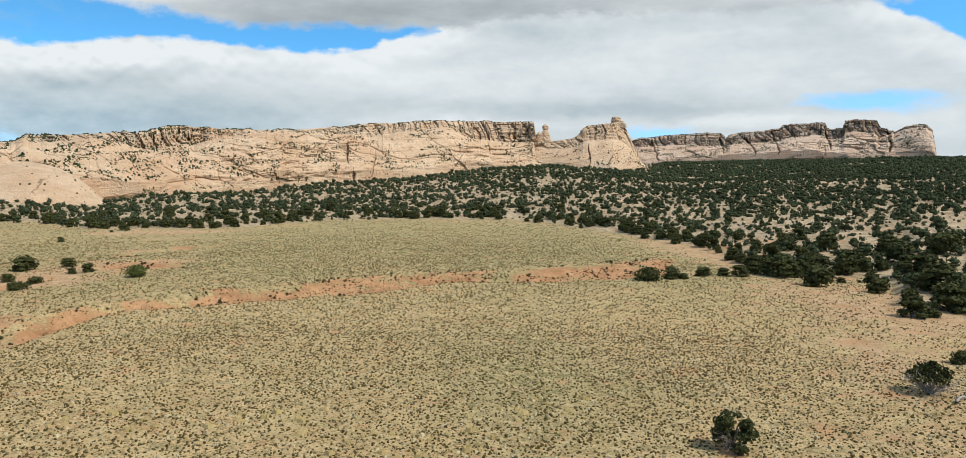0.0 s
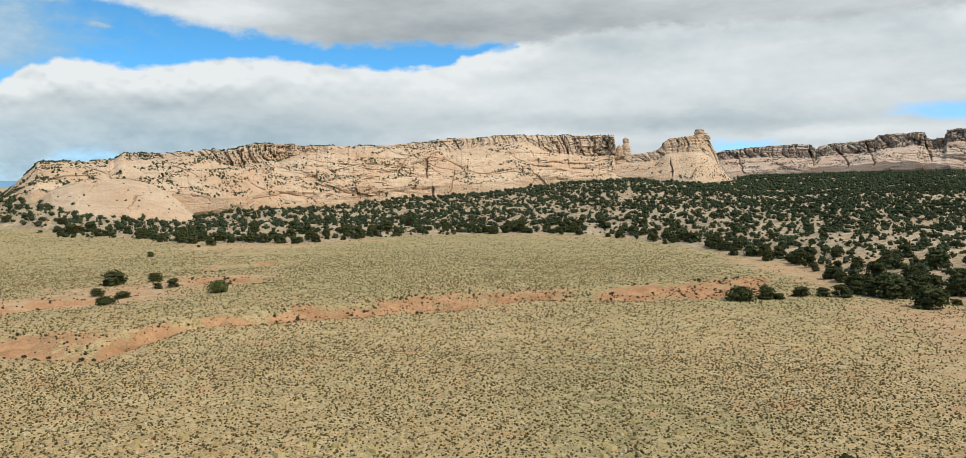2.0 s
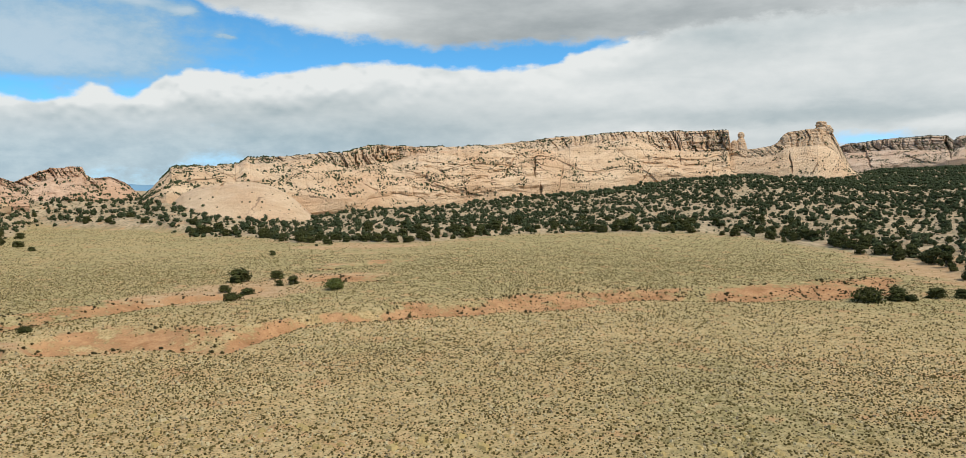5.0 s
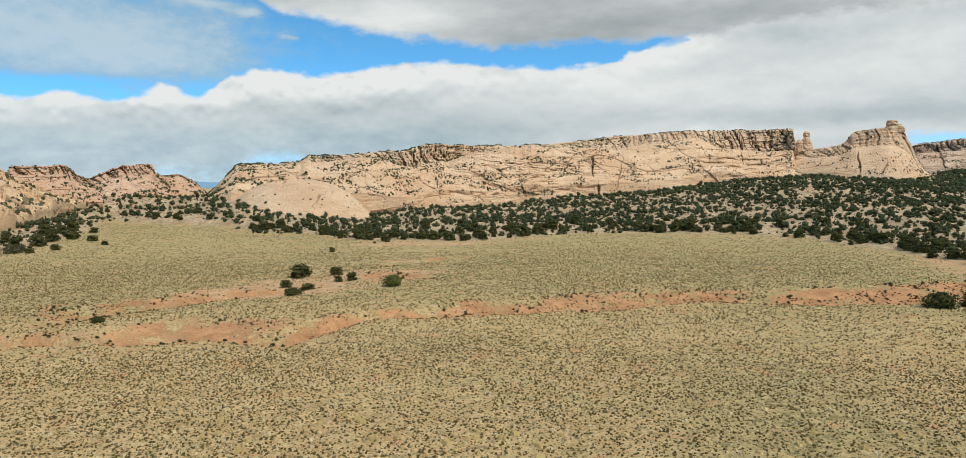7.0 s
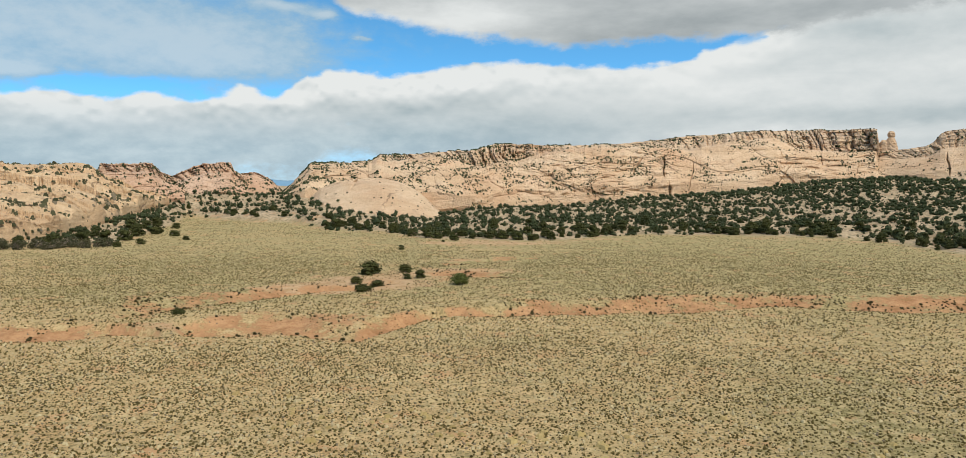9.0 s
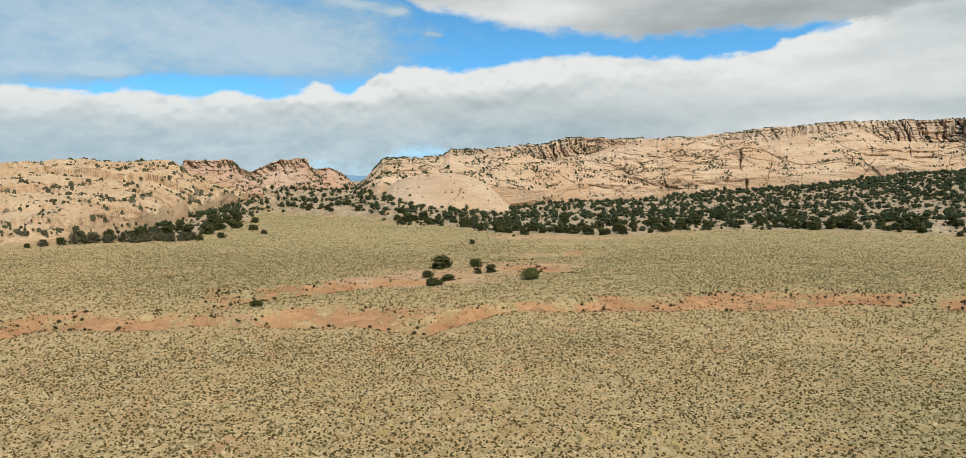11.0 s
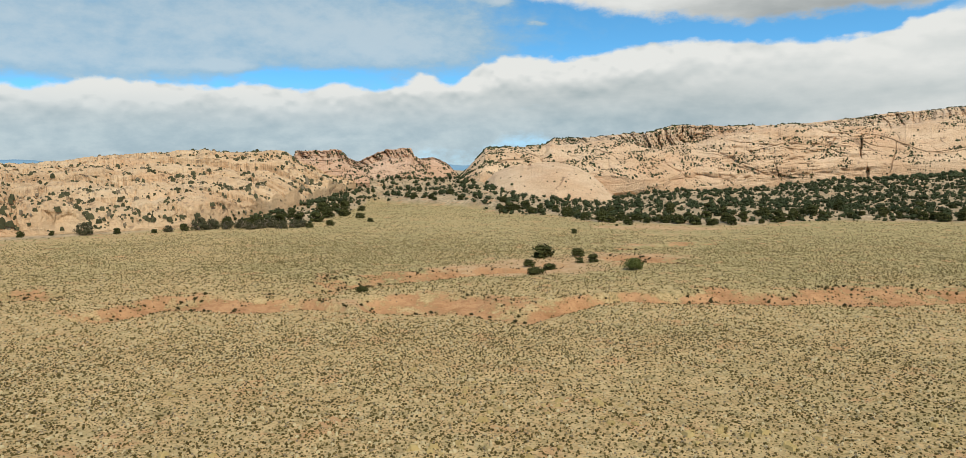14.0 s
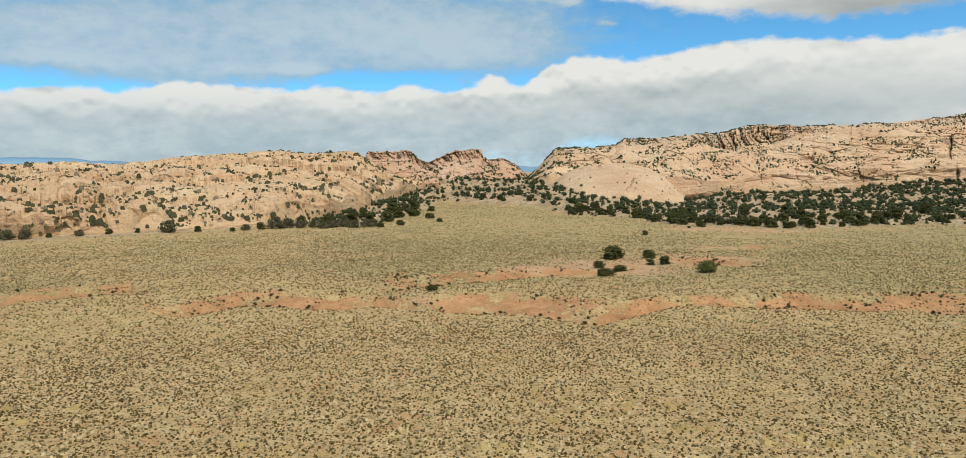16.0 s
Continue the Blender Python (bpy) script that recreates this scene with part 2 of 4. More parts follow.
def ground_look(g):
    at = place(g)
    big, mid, fine = g.strong(at, 0.02, 4.0), g.strong(at, 0.13), g.strong(at, 2.2, 6.0, 0.7)
    tan = g.mix(mid, (0.46, 0.305, 0.145), (0.60, 0.42, 0.215))
    green = g.mix(g.strong(at, 0.3), (0.255, 0.215, 0.098), (0.38, 0.31, 0.148))
    patchy = g.strong(at, 0.05, 6.0, 0.7)
    where = g.math("ADD", g.math("ADD", g.math("MULTIPLY", big, 0.35), g.math("MULTIPLY", patchy, 0.4)), g.math("MULTIPLY", g.attr("green"), 0.5))
    meadow = g.mix(g.ramp(where, 0.34, 1.05), tan, green)
    meadow = g.mix(g.math("MULTIPLY", fine, 0.3), meadow, (0.20, 0.165, 0.075))
    cover = g.math("ADD", 0.34, g.math("MULTIPLY", g.math("SUBTRACT", g.strong(at, 0.45, 5.0, 0.7), 0.5), 0.26))
    tuft = g.voronoi(g.warped(at, 1.5, 0.35), 2.8, flat=True)
    dots = g.ramp(g.math("SUBTRACT", tuft, cover), 0.10, -0.10)
    meadow = g.mix(g.math("MULTIPLY", dots, 0.7), meadow, (0.15, 0.118, 0.046))
    clump = g.math("MULTIPLY", g.ramp(g.voronoi(g.warped(at, 0.4, 1.8), 0.42, flat=True), 0.42, 0.15), mid)
    meadow = g.mix(g.math("MULTIPLY", clump, 0.6), meadow, (0.17, 0.15, 0.065))
    drift = g.strong(g.scaled(at, 1, 1, 1, (0, 0, 20)), 0.24, 6.0, 0.7, 0.45, 0.62)
    meadow = g.mix(g.math("MULTIPLY", drift, 0.35), meadow, (0.48, 0.375, 0.19))
    straw = g.math("MULTIPLY", g.ramp(g.voronoi(g.scaled(at, 1, 1, 1, (0, 0, 35)), 0.9, flat=True), 0.40, 0.12), patchy)
    meadow = g.mix(g.math("MULTIPLY", straw, 0.5), meadow, (0.52, 0.40, 0.205))
    pale = g.math("MULTIPLY", g.ramp(g.voronoi(g.warped(at, 0.5, 1.0), 0.55, flat=True), 0.36, 0.12), g.strong(at, 0.2))
    meadow = g.mix(g.math("MULTIPLY", pale, 0.6), meadow, (0.54, 0.42, 0.225))
    red = g.mix(g.strong(at, 0.32, 8.0, 0.75), (0.27, 0.125, 0.055), (0.49, 0.28, 0.14))
    red = g.mix(g.math("MULTIPLY", g.strong(at, 1.4, 5.0, 0.7, 0.5, 0.75), 0.5), red, (0.24, 0.15, 0.075))
    sand = g.mix(g.strong(at, 0.4, 7.0, 0.7), (0.37, 0.228, 0.115), (0.53, 0.36, 0.208))
    sand = g.mix(g.math("MULTIPLY", dots, 0.22), sand, (0.16, 0.13, 0.06))
    floor = g.mix(g.strong(at, 0.09, 7.0, 0.7), (0.29, 0.215, 0.13), (0.50, 0.38, 0.245))
    speck = g.math("MULTIPLY", g.ramp(g.voronoi(g.warped(at, 0.6, 1.2), 0.5, flat=True), 0.45, 0.2), 0.8)
    floor = g.mix(g.math("MULTIPLY", speck, 0.7), floor, (0.12, 0.11, 0.06))
    color = g.mix(g.attr("forest"), meadow, floor)
    ragged = g.math("SUBTRACT", g.strong(at, 0.16, 8.0, 0.75), 0.5)
    color = g.mix(g.ramp(g.math("ADD", g.attr("sand"), g.math("MULTIPLY", ragged, 0.7)), 0.3, 0.75), color, sand)
    color = g.mix(g.ramp(g.math("ADD", g.attr("red"), g.math("MULTIPLY", ragged, 1.3)), 0.25, 0.8), color, red)
    return color, g.math("ADD", fine, g.math("MULTIPLY", g.noise(at, 6.0, 3.0), 0.4)), 0.10


def rock_look(warm, grey, varnish, cap, pit_from=0.52):
    def tint(*k):
        return tuple(c * m for c, m in zip(warm, k))

    def build(g):
        at = place(g)
        wave = g.math("MULTIPLY", g.math("SUBTRACT", g.noise(at, 0.012, 3.0), 0.5), 26.0)
        split = g.node("ShaderNodeSeparateXYZ")
        g.put(split.inputs[0], at)
        level = g.math("ADD", split.outputs[2], wave)
        beds = g.strong(g.vec(g.math("MULTIPLY", split.outputs[0], 0.02), g.math("MULTIPLY", split.outputs[1], 0.02), level), 0.30, 7.0, 0.7)
        color = g.mix(g.strong(at, 0.03, 6.0, 0.65), tint(0.92, 0.88, 0.84), tint(1.10, 1.16, 1.20))
        color = g.mix(g.math("MULTIPLY", g.ramp(beds, 0.55, 0.95), 0.22), color, tint(0.74, 0.62, 0.52))
        pink = g.strong(g.scaled(at, 1, 1, 2.2), 0.022, 5.0, 0.6, 0.5, 0.68)
        color = g.mix(g.math("MULTIPLY", pink, 0.5), color, tint(0.94, 0.80, 0.73))
        dust = g.strong(g.scaled(at, 1, 1, 1.8), 0.13, 6.0, 0.7, 0.45, 0.66)
        color = g.mix(g.math("MULTIPLY", dust, 0.32), color, tint(0.70, 0.66, 0.62))
        # the ledgy rim is greyer and stained, and dark runs of varnish hang from it
        rim = g.attr("cap")
        stain = g.math("MULTIPLY", rim, g.strong(g.scaled(at, 1, 1, 0.6), 0.11, 6.0, 0.7, 0.36, 0.62))
        color = g.mix(g.math("MULTIPLY", stain, cap), color, grey)
        runs = g.math("MULTIPLY", g.strong(g.scaled(at, 1, 1, 0.16), 0.26, 6.0, 0.7, 0.56, 0.72), g.strong(at, 0.035, 4.0, 0.6, 0.48, 0.62))
        color = g.mix(g.math("MULTIPLY", runs, varnish), color, (0.20, 0.135, 0.09))
        # joint lines and small holes, the shade inside them painted dark
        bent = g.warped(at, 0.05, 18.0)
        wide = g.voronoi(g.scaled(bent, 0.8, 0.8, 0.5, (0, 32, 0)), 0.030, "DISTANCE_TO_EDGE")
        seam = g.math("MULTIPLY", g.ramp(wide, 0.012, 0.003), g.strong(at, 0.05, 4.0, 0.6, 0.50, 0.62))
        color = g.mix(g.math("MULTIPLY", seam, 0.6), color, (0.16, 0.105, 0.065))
        pit_shade = g.voronoi(g.scaled(g.warped(at, 0.2, 4.0), 0.45, 0.45, 1.0), 0.55)
        pit_shade = g.math("MULTIPLY", g.ramp(pit_shade, 0.34, 0.16), g.math("MAXIMUM", g.math("MULTIPLY", g.strong(at, 0.04, 5.0, 0.65, pit_from, pit_from + 0.14), 0.8), g.math("MULTIPLY", rim, 0.4)))
        color = g.mix(g.math("MULTIPLY", pit_shade, 0.6), color, (0.15, 0.10, 0.065))
        seam = g.math("MAXIMUM", seam, g.math("MULTIPLY", pit_shade, 0.6))
        grain = g.strong(at, 0.6, 8.0, 0.72)
        color = g.mix(g.math("MULTIPLY", g.ramp(grain, 0.55, 1.0), 0.22), color, tint(0.55, 0.52, 0.5))
        lift = g.math("SUBTRACT", g.math("ADD", g.math("MULTIPLY", grain, 0.6), g.math("MULTIPLY", beds, 0.5)), seam)
        return color, lift, 0.9
    return build


def leaf_look(dark, light, dead=0.0):
    def build(g):
        one = g.node("ShaderNodeNewGeometry").outputs["Random Per Island"]
        each = g.node("ShaderNodeObjectInfo").outputs["Random"]
        color = g.mix(one, dark, light)
        color = g.mix(g.math("MULTIPLY", each, 0.35), color, tuple(c * k for c, k in zip(light, (1.15, 1.0, 0.9))))
        patch = g.noise(place(g), 0.05, 3.0)
        color = g.mix(g.math("MULTIPLY", g.ramp(patch, 0.5, 0.75), 0.3), color, tuple(c * k for c, k in zip(light, (1.15, 1.1, 0.95))))
        if dead:
            color = g.mix(g.math("MULTIPLY", g.math("GREATER_THAN", one, 1 - dead), 0.8), color, (0.20, 0.16, 0.11))
        return color, None, 0
    return build


def bark_look(g):
    at = place(g)
    return g.mix(g.noise(g.scaled(at, 6, 6, 0.8), 3.0, 6.0, 0.7), (0.09, 0.07, 0.055), (0.30, 0.25, 0.205)), g.noise(g.scaled(at, 8, 8, 1), 4.0), 0.03


def deadwood_look(g):
    at = place(g)
    return g.mix(g.strong(g.scaled(at, 6, 6, 0.8), 3.0), (0.17, 0.145, 0.12), (0.42, 0.38, 0.33)), None, 0


# air haze, painted as blue into the mountains' colour
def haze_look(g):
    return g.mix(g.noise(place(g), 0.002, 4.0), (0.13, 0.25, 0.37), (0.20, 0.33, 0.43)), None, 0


GROUND = material("desert ground", ground_look, 0.95)
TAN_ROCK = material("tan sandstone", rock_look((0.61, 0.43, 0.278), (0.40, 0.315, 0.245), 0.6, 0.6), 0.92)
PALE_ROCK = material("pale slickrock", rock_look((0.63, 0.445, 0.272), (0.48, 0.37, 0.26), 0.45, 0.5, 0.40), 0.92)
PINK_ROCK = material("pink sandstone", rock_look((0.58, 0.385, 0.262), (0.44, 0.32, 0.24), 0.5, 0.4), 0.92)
# far mesa: greyer stone, also darkened in colour to stand for cloud shade
SHADED_GREY_ROCK = material("grey weathered sandstone, cloud shade painted in", rock_look((0.56, 0.405, 0.295), (0.33, 0.275, 0.23), 0.6, 0.6), 0.92)
JUNIPER = material("juniper foliage", leaf_look((0.022, 0.026, 0.008), (0.066, 0.072, 0.024)), 0.8)
FRESH = material("yellow green foliage", leaf_look((0.045, 0.056, 0.014), (0.12, 0.135, 0.04)), 0.8)
SAGE = material("grey green foliage", leaf_look((0.034, 0.037, 0.018), (0.092, 0.092, 0.05), 0.15), 0.85)
WOODS = material("woodland foliage", leaf_look((0.016, 0.024, 0.010), (0.054, 0.068, 0.032)), 0.85)
SCRUB = material("low shrub foliage", leaf_look((0.034, 0.027, 0.009), (0.120, 0.094, 0.033), 0.10), 0.9)
SAGEBRUSH = material("sagebrush", leaf_look((0.27, 0.205, 0.085), (0.36, 0.28, 0.125)), 0.9)
STRAW_SCRUB = material("olive scrub", leaf_look((0.105, 0.088, 0.040), (0.25, 0.205, 0.10)), 0.9)
STRAW = material("dry straw", leaf_look((0.33, 0.27, 0.15), (0.50, 0.42, 0.25)), 0.9)
WASHBUSH = material("dark bush foliage", leaf_look((0.018, 0.016, 0.007), (0.065, 0.054, 0.021)), 0.9)
BARK = material("weathered bark", bark_look, 0.9)
DEADWOOD = material("grey dead wood", deadwood_look, 0.9)
DISTANT = material("distant mountain, haze painted in", haze_look, 1.0)


# ---------------------------------------------------------------- numbers: noise, meshes
def hashed(i, j, seed):
    n = (i.astype(np.int64) * 374761393 + j.astype(np.int64) * 668265263 + seed * 974711) & 0x7FFFFFFF
    n = ((n ^ (n >> 13)) * 1274126177) & 0x7FFFFFFF
    return ((n ^ (n >> 16)) & 0xFFFFFF) / float(0xFFFFFF)


def vnoise(x, y, seed=0):
    i, j = np.floor(x), np.floor(y)
    u, v = x - i, y - j
    u, v = u * u * (3 - 2 * u), v * v * (3 - 2 * v)
    a, b = hashed(i, j, seed), hashed(i + 1, j, seed)
    c, d = hashed(i, j + 1, seed), hashed(i + 1, j + 1, seed)
    return (a + (b - a) * u) * (1 - v) + (c + (d - c) * u) * v - 0.5


def fbm(x, y, octaves=4, seed=0, gain=0.5):
    total, amp = 0.0, 1.0
    for k in range(octaves):
        total = total + amp * vnoise(x * 2 ** k + 17.3 * k, y * 2 ** k - 9.1 * k, seed + k)
        amp *= gain
    return total


def smooth(x, lo, hi):
    t = np.clip((x - lo) / (hi - lo), 0, 1)
    return t * t * (3 - 2 * t)


def mesh_of(name, verts, faces, mat, shade=False):
    verts, faces = np.asarray(verts, dtype=np.float32), np.asarray(faces, dtype=np.int32)
    me = bpy.data.meshes.new(name)
    me.vertices.add(len(verts))
    me.vertices.foreach_set("co", verts.ravel())
    me.loops.add(faces.size)
    me.loops.foreach_set("vertex_index", faces.ravel())
    me.polygons.add(len(faces))
    me.polygons.foreach_set("loop_start", np.arange(len(faces), dtype=np.int32) * faces.shape[1])
    me.polygons.foreach_set("use_smooth", np.full(len(faces), shade))
    me.update(calc_edges=True)
    me.validate()
    me.materials.append(mat)
    return me


def field(me, name, values):
    me.attributes.new(name, "FLOAT", "POINT").data.foreach_set("value", np.asarray(values, dtype=np.float32).ravel())


def grid_faces(rows, cols, closed=False):
    i, j = np.meshgrid(np.arange(rows - 1), np.arange(cols if closed else cols - 1), indexing="ij")
    k = (j + 1) % cols
    return np.stack([i * cols + j, i * cols + k, (i + 1) * cols + k, (i + 1) * cols + j], -1).reshape(-1, 4)


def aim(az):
    """Radians of a bearing in the lists below, widened to fit the camera's view."""
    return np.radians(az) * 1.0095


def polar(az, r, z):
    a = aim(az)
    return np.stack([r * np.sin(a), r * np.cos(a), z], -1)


def sight(r, height_deg):
    return EYE.z + r * np.tan(np.radians(height_deg + 0.0106 * (np.asarray(height_deg) + 3.8)))


# ---------------------------------------------------------------- the lie of the land
# far edge of the meadow, foot of the rocks and the height under which the foot is seen, by bearing
EDGE_AZ = [-62, -52, -38, -34, -28, -25, -23.5, -17, -14, -10, -7, 0, 7, 15, 23.5, 28.5, 33, 37, 39, 41, 48, 49.6, 50.3, 62]
EDGE_R = [250, 245, 248, 262, 255, 330, 420, 360, 305, 290, 262, 256, 270, 300, 292, 258, 225, 200, 172, 158, 160, 150, 128, 124]
FOOT_AZ = [-62, -36, -30, -27, -23, -18, -15.5, -12.5, -9, -6, -3, 0, 8, 15, 20, 25, 32, 34, 50, 62]
FOOT_R = [262, 268, 330, 430, 470, 480, 430, 400, 390, 440, 462, 504, 540, 580, 620, 650, 690, 980, 1010, 1020]
FOOT_SEEN = [-4.4, -4.2, -3.1, -1.8, -1.3, -1.1, -1.4, -2.4, -2.87, -2.8, -2.3, -1.9, -1.38, -1.05, -0.4, 0.0, 0.08, 0.5, 1.05, 1.15]

# dry washes: bearings, near lip and far top of the bank, depth
WASHES = [
    ([-62, -52.6, -49.3, -45, -43.4], [124, 126, 130, 129, 128], [138, 139, 142, 142, 133], 1.2),
    ([-44.6, -41.6, -38, -33.4, -30.5, -26.4, -24.5], [114, 109, 113, 107, 106, 105, 103], [119, 121, 124, 122, 119, 111, 106], 1.3),
    ([-25, -21.9, -18.3, -13.6, -11.7, -9.4, -6.4, -3.9, -2.5], [105, 102, 100, 95, 94, 99, 106, 111, 113],
     [115, 119, 121, 110, 109, 111, 117, 119, 118], 1.6),
    ([-4.6, 0, 7.4, 12.8, 17.8, 25.8, 31.5, 36], [108, 109, 115, 119, 128, 132, 137, 150], [116, 121, 132, 140, 145, 154, 168, 176], 1.5),
    ([-8.5, -7, -4, 0.5, 2.5], [174, 176, 181, 192, 196], [180, 182, 187, 199, 203], 0.5),
    ([-7.4, -6, -4.5, -1.5, 0.2], [158, 158, 157, 155, 156], [166, 168, 168, 164, 160], 0.6),
    ([-28.8, -27.8, -24.1, -19.2, -17.1, -11.9, -8], [122, 120, 127, 131, 135, 141, 150], [130, 139, 141, 147, 148, 149, 153], 1.1),
]


def land(az, r):
    """Height, woods, red and sandy soil, and a green tone at a bearing and distance."""
    az, r = np.broadcast_arrays(np.asarray(az, float), np.asarray(r, float))
    x, y = r * np.sin(np.radians(az)), r * np.cos(np.radians(az))
    edge = np.interp(az, EDGE_AZ, EDGE_R) + 22 * fbm(x / 45, y / 45, 3, 5)
    foot = np.interp(az, FOOT_AZ, FOOT_R)
    rise = sight(foot, np.interp(az, FOOT_AZ, FOOT_SEEN))
    front = np.abs(az) < 62
    u = np.clip((r - edge) / np.maximum(foot - edge, 12), 0, 1)
    z = np.where(front, rise * u ** 0.9, 0.0)
    woods = smooth(r, edge - 3, edge + 7) * front
    z = z + woods * smooth(r, 240, 420) * 4.5 * fbm(x / 85, y / 85, 3, 9)
    z = z + 0.55 * fbm(x / 38, y / 38, 3, 2) + 0.10 * fbm(x / 4, y / 4, 2, 3)
    far = smooth(r, foot + 250, 3200)
    z = z * (1 - far) - 34 * far
    red, cut = np.zeros_like(r), np.zeros_like(r)
    wob = 5.0 * fbm(x / 14, y / 14, 3, 21) + 2.0 * fbm(x / 3.5, y / 3.5, 2, 25)
    for bearings, lip, top, deep in WASHES:
        near, back = np.interp(az, bearings, lip) + wob * 0.6, np.interp(az, bearings, top) + wob * 1.1
        back = np.maximum(back, near + 3)
        span = smooth(az, bearings[0], bearings[0] + 1.8) * (1 - smooth(az, bearings[-1] - 1.8, bearings[-1]))
        bed = near * (1 + deep / EYE.z)
        bed = np.minimum(bed, near + 0.75 * (back - near))
        shape = smooth(r, near, near + 0.6 * (bed - near)) * (1 - smooth(r, bed, back))
        cut = np.maximum(cut, deep * span * shape)
        red = np.maximum(red, span * smooth(r, near - 3, near + 0.7 * (bed - near) + 2) * (1 - smooth(r, back - 8, back + 6)))
    red = np.maximum(red, 0.9 * np.exp(-((az - 41.6) / 1.4) ** 2 - ((r - 52.6) / 1.7) ** 2))
    red = red * np.clip(0.95 + 1.0 * fbm(x / 11, y / 11, 3, 61), 0.35, 1)
    rill = np.abs(fbm(x / 3.0, y / 9.0, 3, 44))
    z = z - cut - 0.9 * red * (0.3 - rill) * smooth(cut, 0.05, 0.4)

    def apron(a, e, w, t):
        return np.exp(-((az - a) / w) ** 2 - ((r - e) / t) ** 2)

    sand = 1.35 * apron(-11, 150, 4.5, 14) + 1.0 * apron(-4.5, 167, 4.5, 7) + 0.55 * apron(-3, 190, 5, 8) + 0.8 * apron(-17, 144, 4, 8)
    sand = sand + 0.75 * apron(37, 195, 5, 28) + 0.7 * apron(30, 148, 6, 10) + 0.75 * apron(47, 125, 8, 20) + 0.6 * apron(50, 90, 6, 16) + 0.5 * apron(54, 62, 6, 15)
    sand = sand + 0.45 * smooth(r, edge - 32, edge - 2) * (1 - woods) * front + 0.55 * apron(-24, 110, 5, 9) + 0.75 * apron(-3, 243, 6, 5) + 0.5 * apron(-2, 220, 5, 4)
    # green tone: stronger far out and around bearing 26, weaker to the left
    green = (1.0 + 0.45 * smooth(az, -2, 10) * smooth(r, 130, 180)) * smooth(r, 92, 150) * (az > -70) + 0.95 * apron(26, 76, 16, 26) + 0.35 * apron(-5, 105, 14, 14) - 0.08 * smooth(az, 36, 50) * (1 - smooth(r, 110, 150)) - 0.3 * smooth(-az, -4, 30) * (1 - smooth(r, 110, 150)) - 0.4 * smooth(-az, 18, 40)
    return z, woods, red, np.clip(sand, 0, 1), green


def build_ground():
    az = np.concatenate([np.linspace(-60, 60, 381), np.linspace(60, 300, 50)[1:-1]])
    r = np.concatenate([[0.001, 8, 20, 32], np.geomspace(42, 330, 280), np.geomspace(330, 1150, 90)[1:], np.geomspace(1150, 4700, 22)[1:]])
    rr, aa = np.meshgrid(r, np.where(az > 180, az - 360, az), indexing="ij")
    z, woods, red, sand, green = land(aa, rr)
    sheet = polar(aa, rr, z)
    sheet[0] += (1.3, 0.7, 0.0)
    me = mesh_of("ground", sheet.reshape(-1, 3), grid_faces(len(r), len(az), True)[:, ::-1], GROUND, True)
    for name, values in (("forest", woods), ("red", red), ("sand", sand), ("green", green)):
        field(me, name, values)
    tagged(new("ground", me), "dry desert meadow with tan soil and a red eroded wash", "ground", kind="structure")


build_ground()


# ---------------------------------------------------------------- rocks
LEDGES = {}


def cells(x, y, seed):
    """Distances to the nearest and second nearest of scattered points, one to each unit square, and the nearest one's number."""
    i0, j0 = np.floor(x), np.floor(y)
    f1, f2, tag = np.full(x.shape, 9.0), np.full(x.shape, 9.0), np.zeros(x.shape)
    for di in (-1, 0, 1):
        for dj in (-1, 0, 1):
            i, j = i0 + di, j0 + dj
            d = np.hypot(x - i - 0.1 - 0.8 * hashed(i, j, seed), y - j - 0.1 - 0.8 * hashed(i, j, seed + 1))
            f2 = np.where(d < f1, f1, np.minimum(f2, d))
            tag = np.where(d < f1, hashed(i, j, seed + 2), tag)
            f1 = np.minimum(f1, d)
    return f1, f2, tag


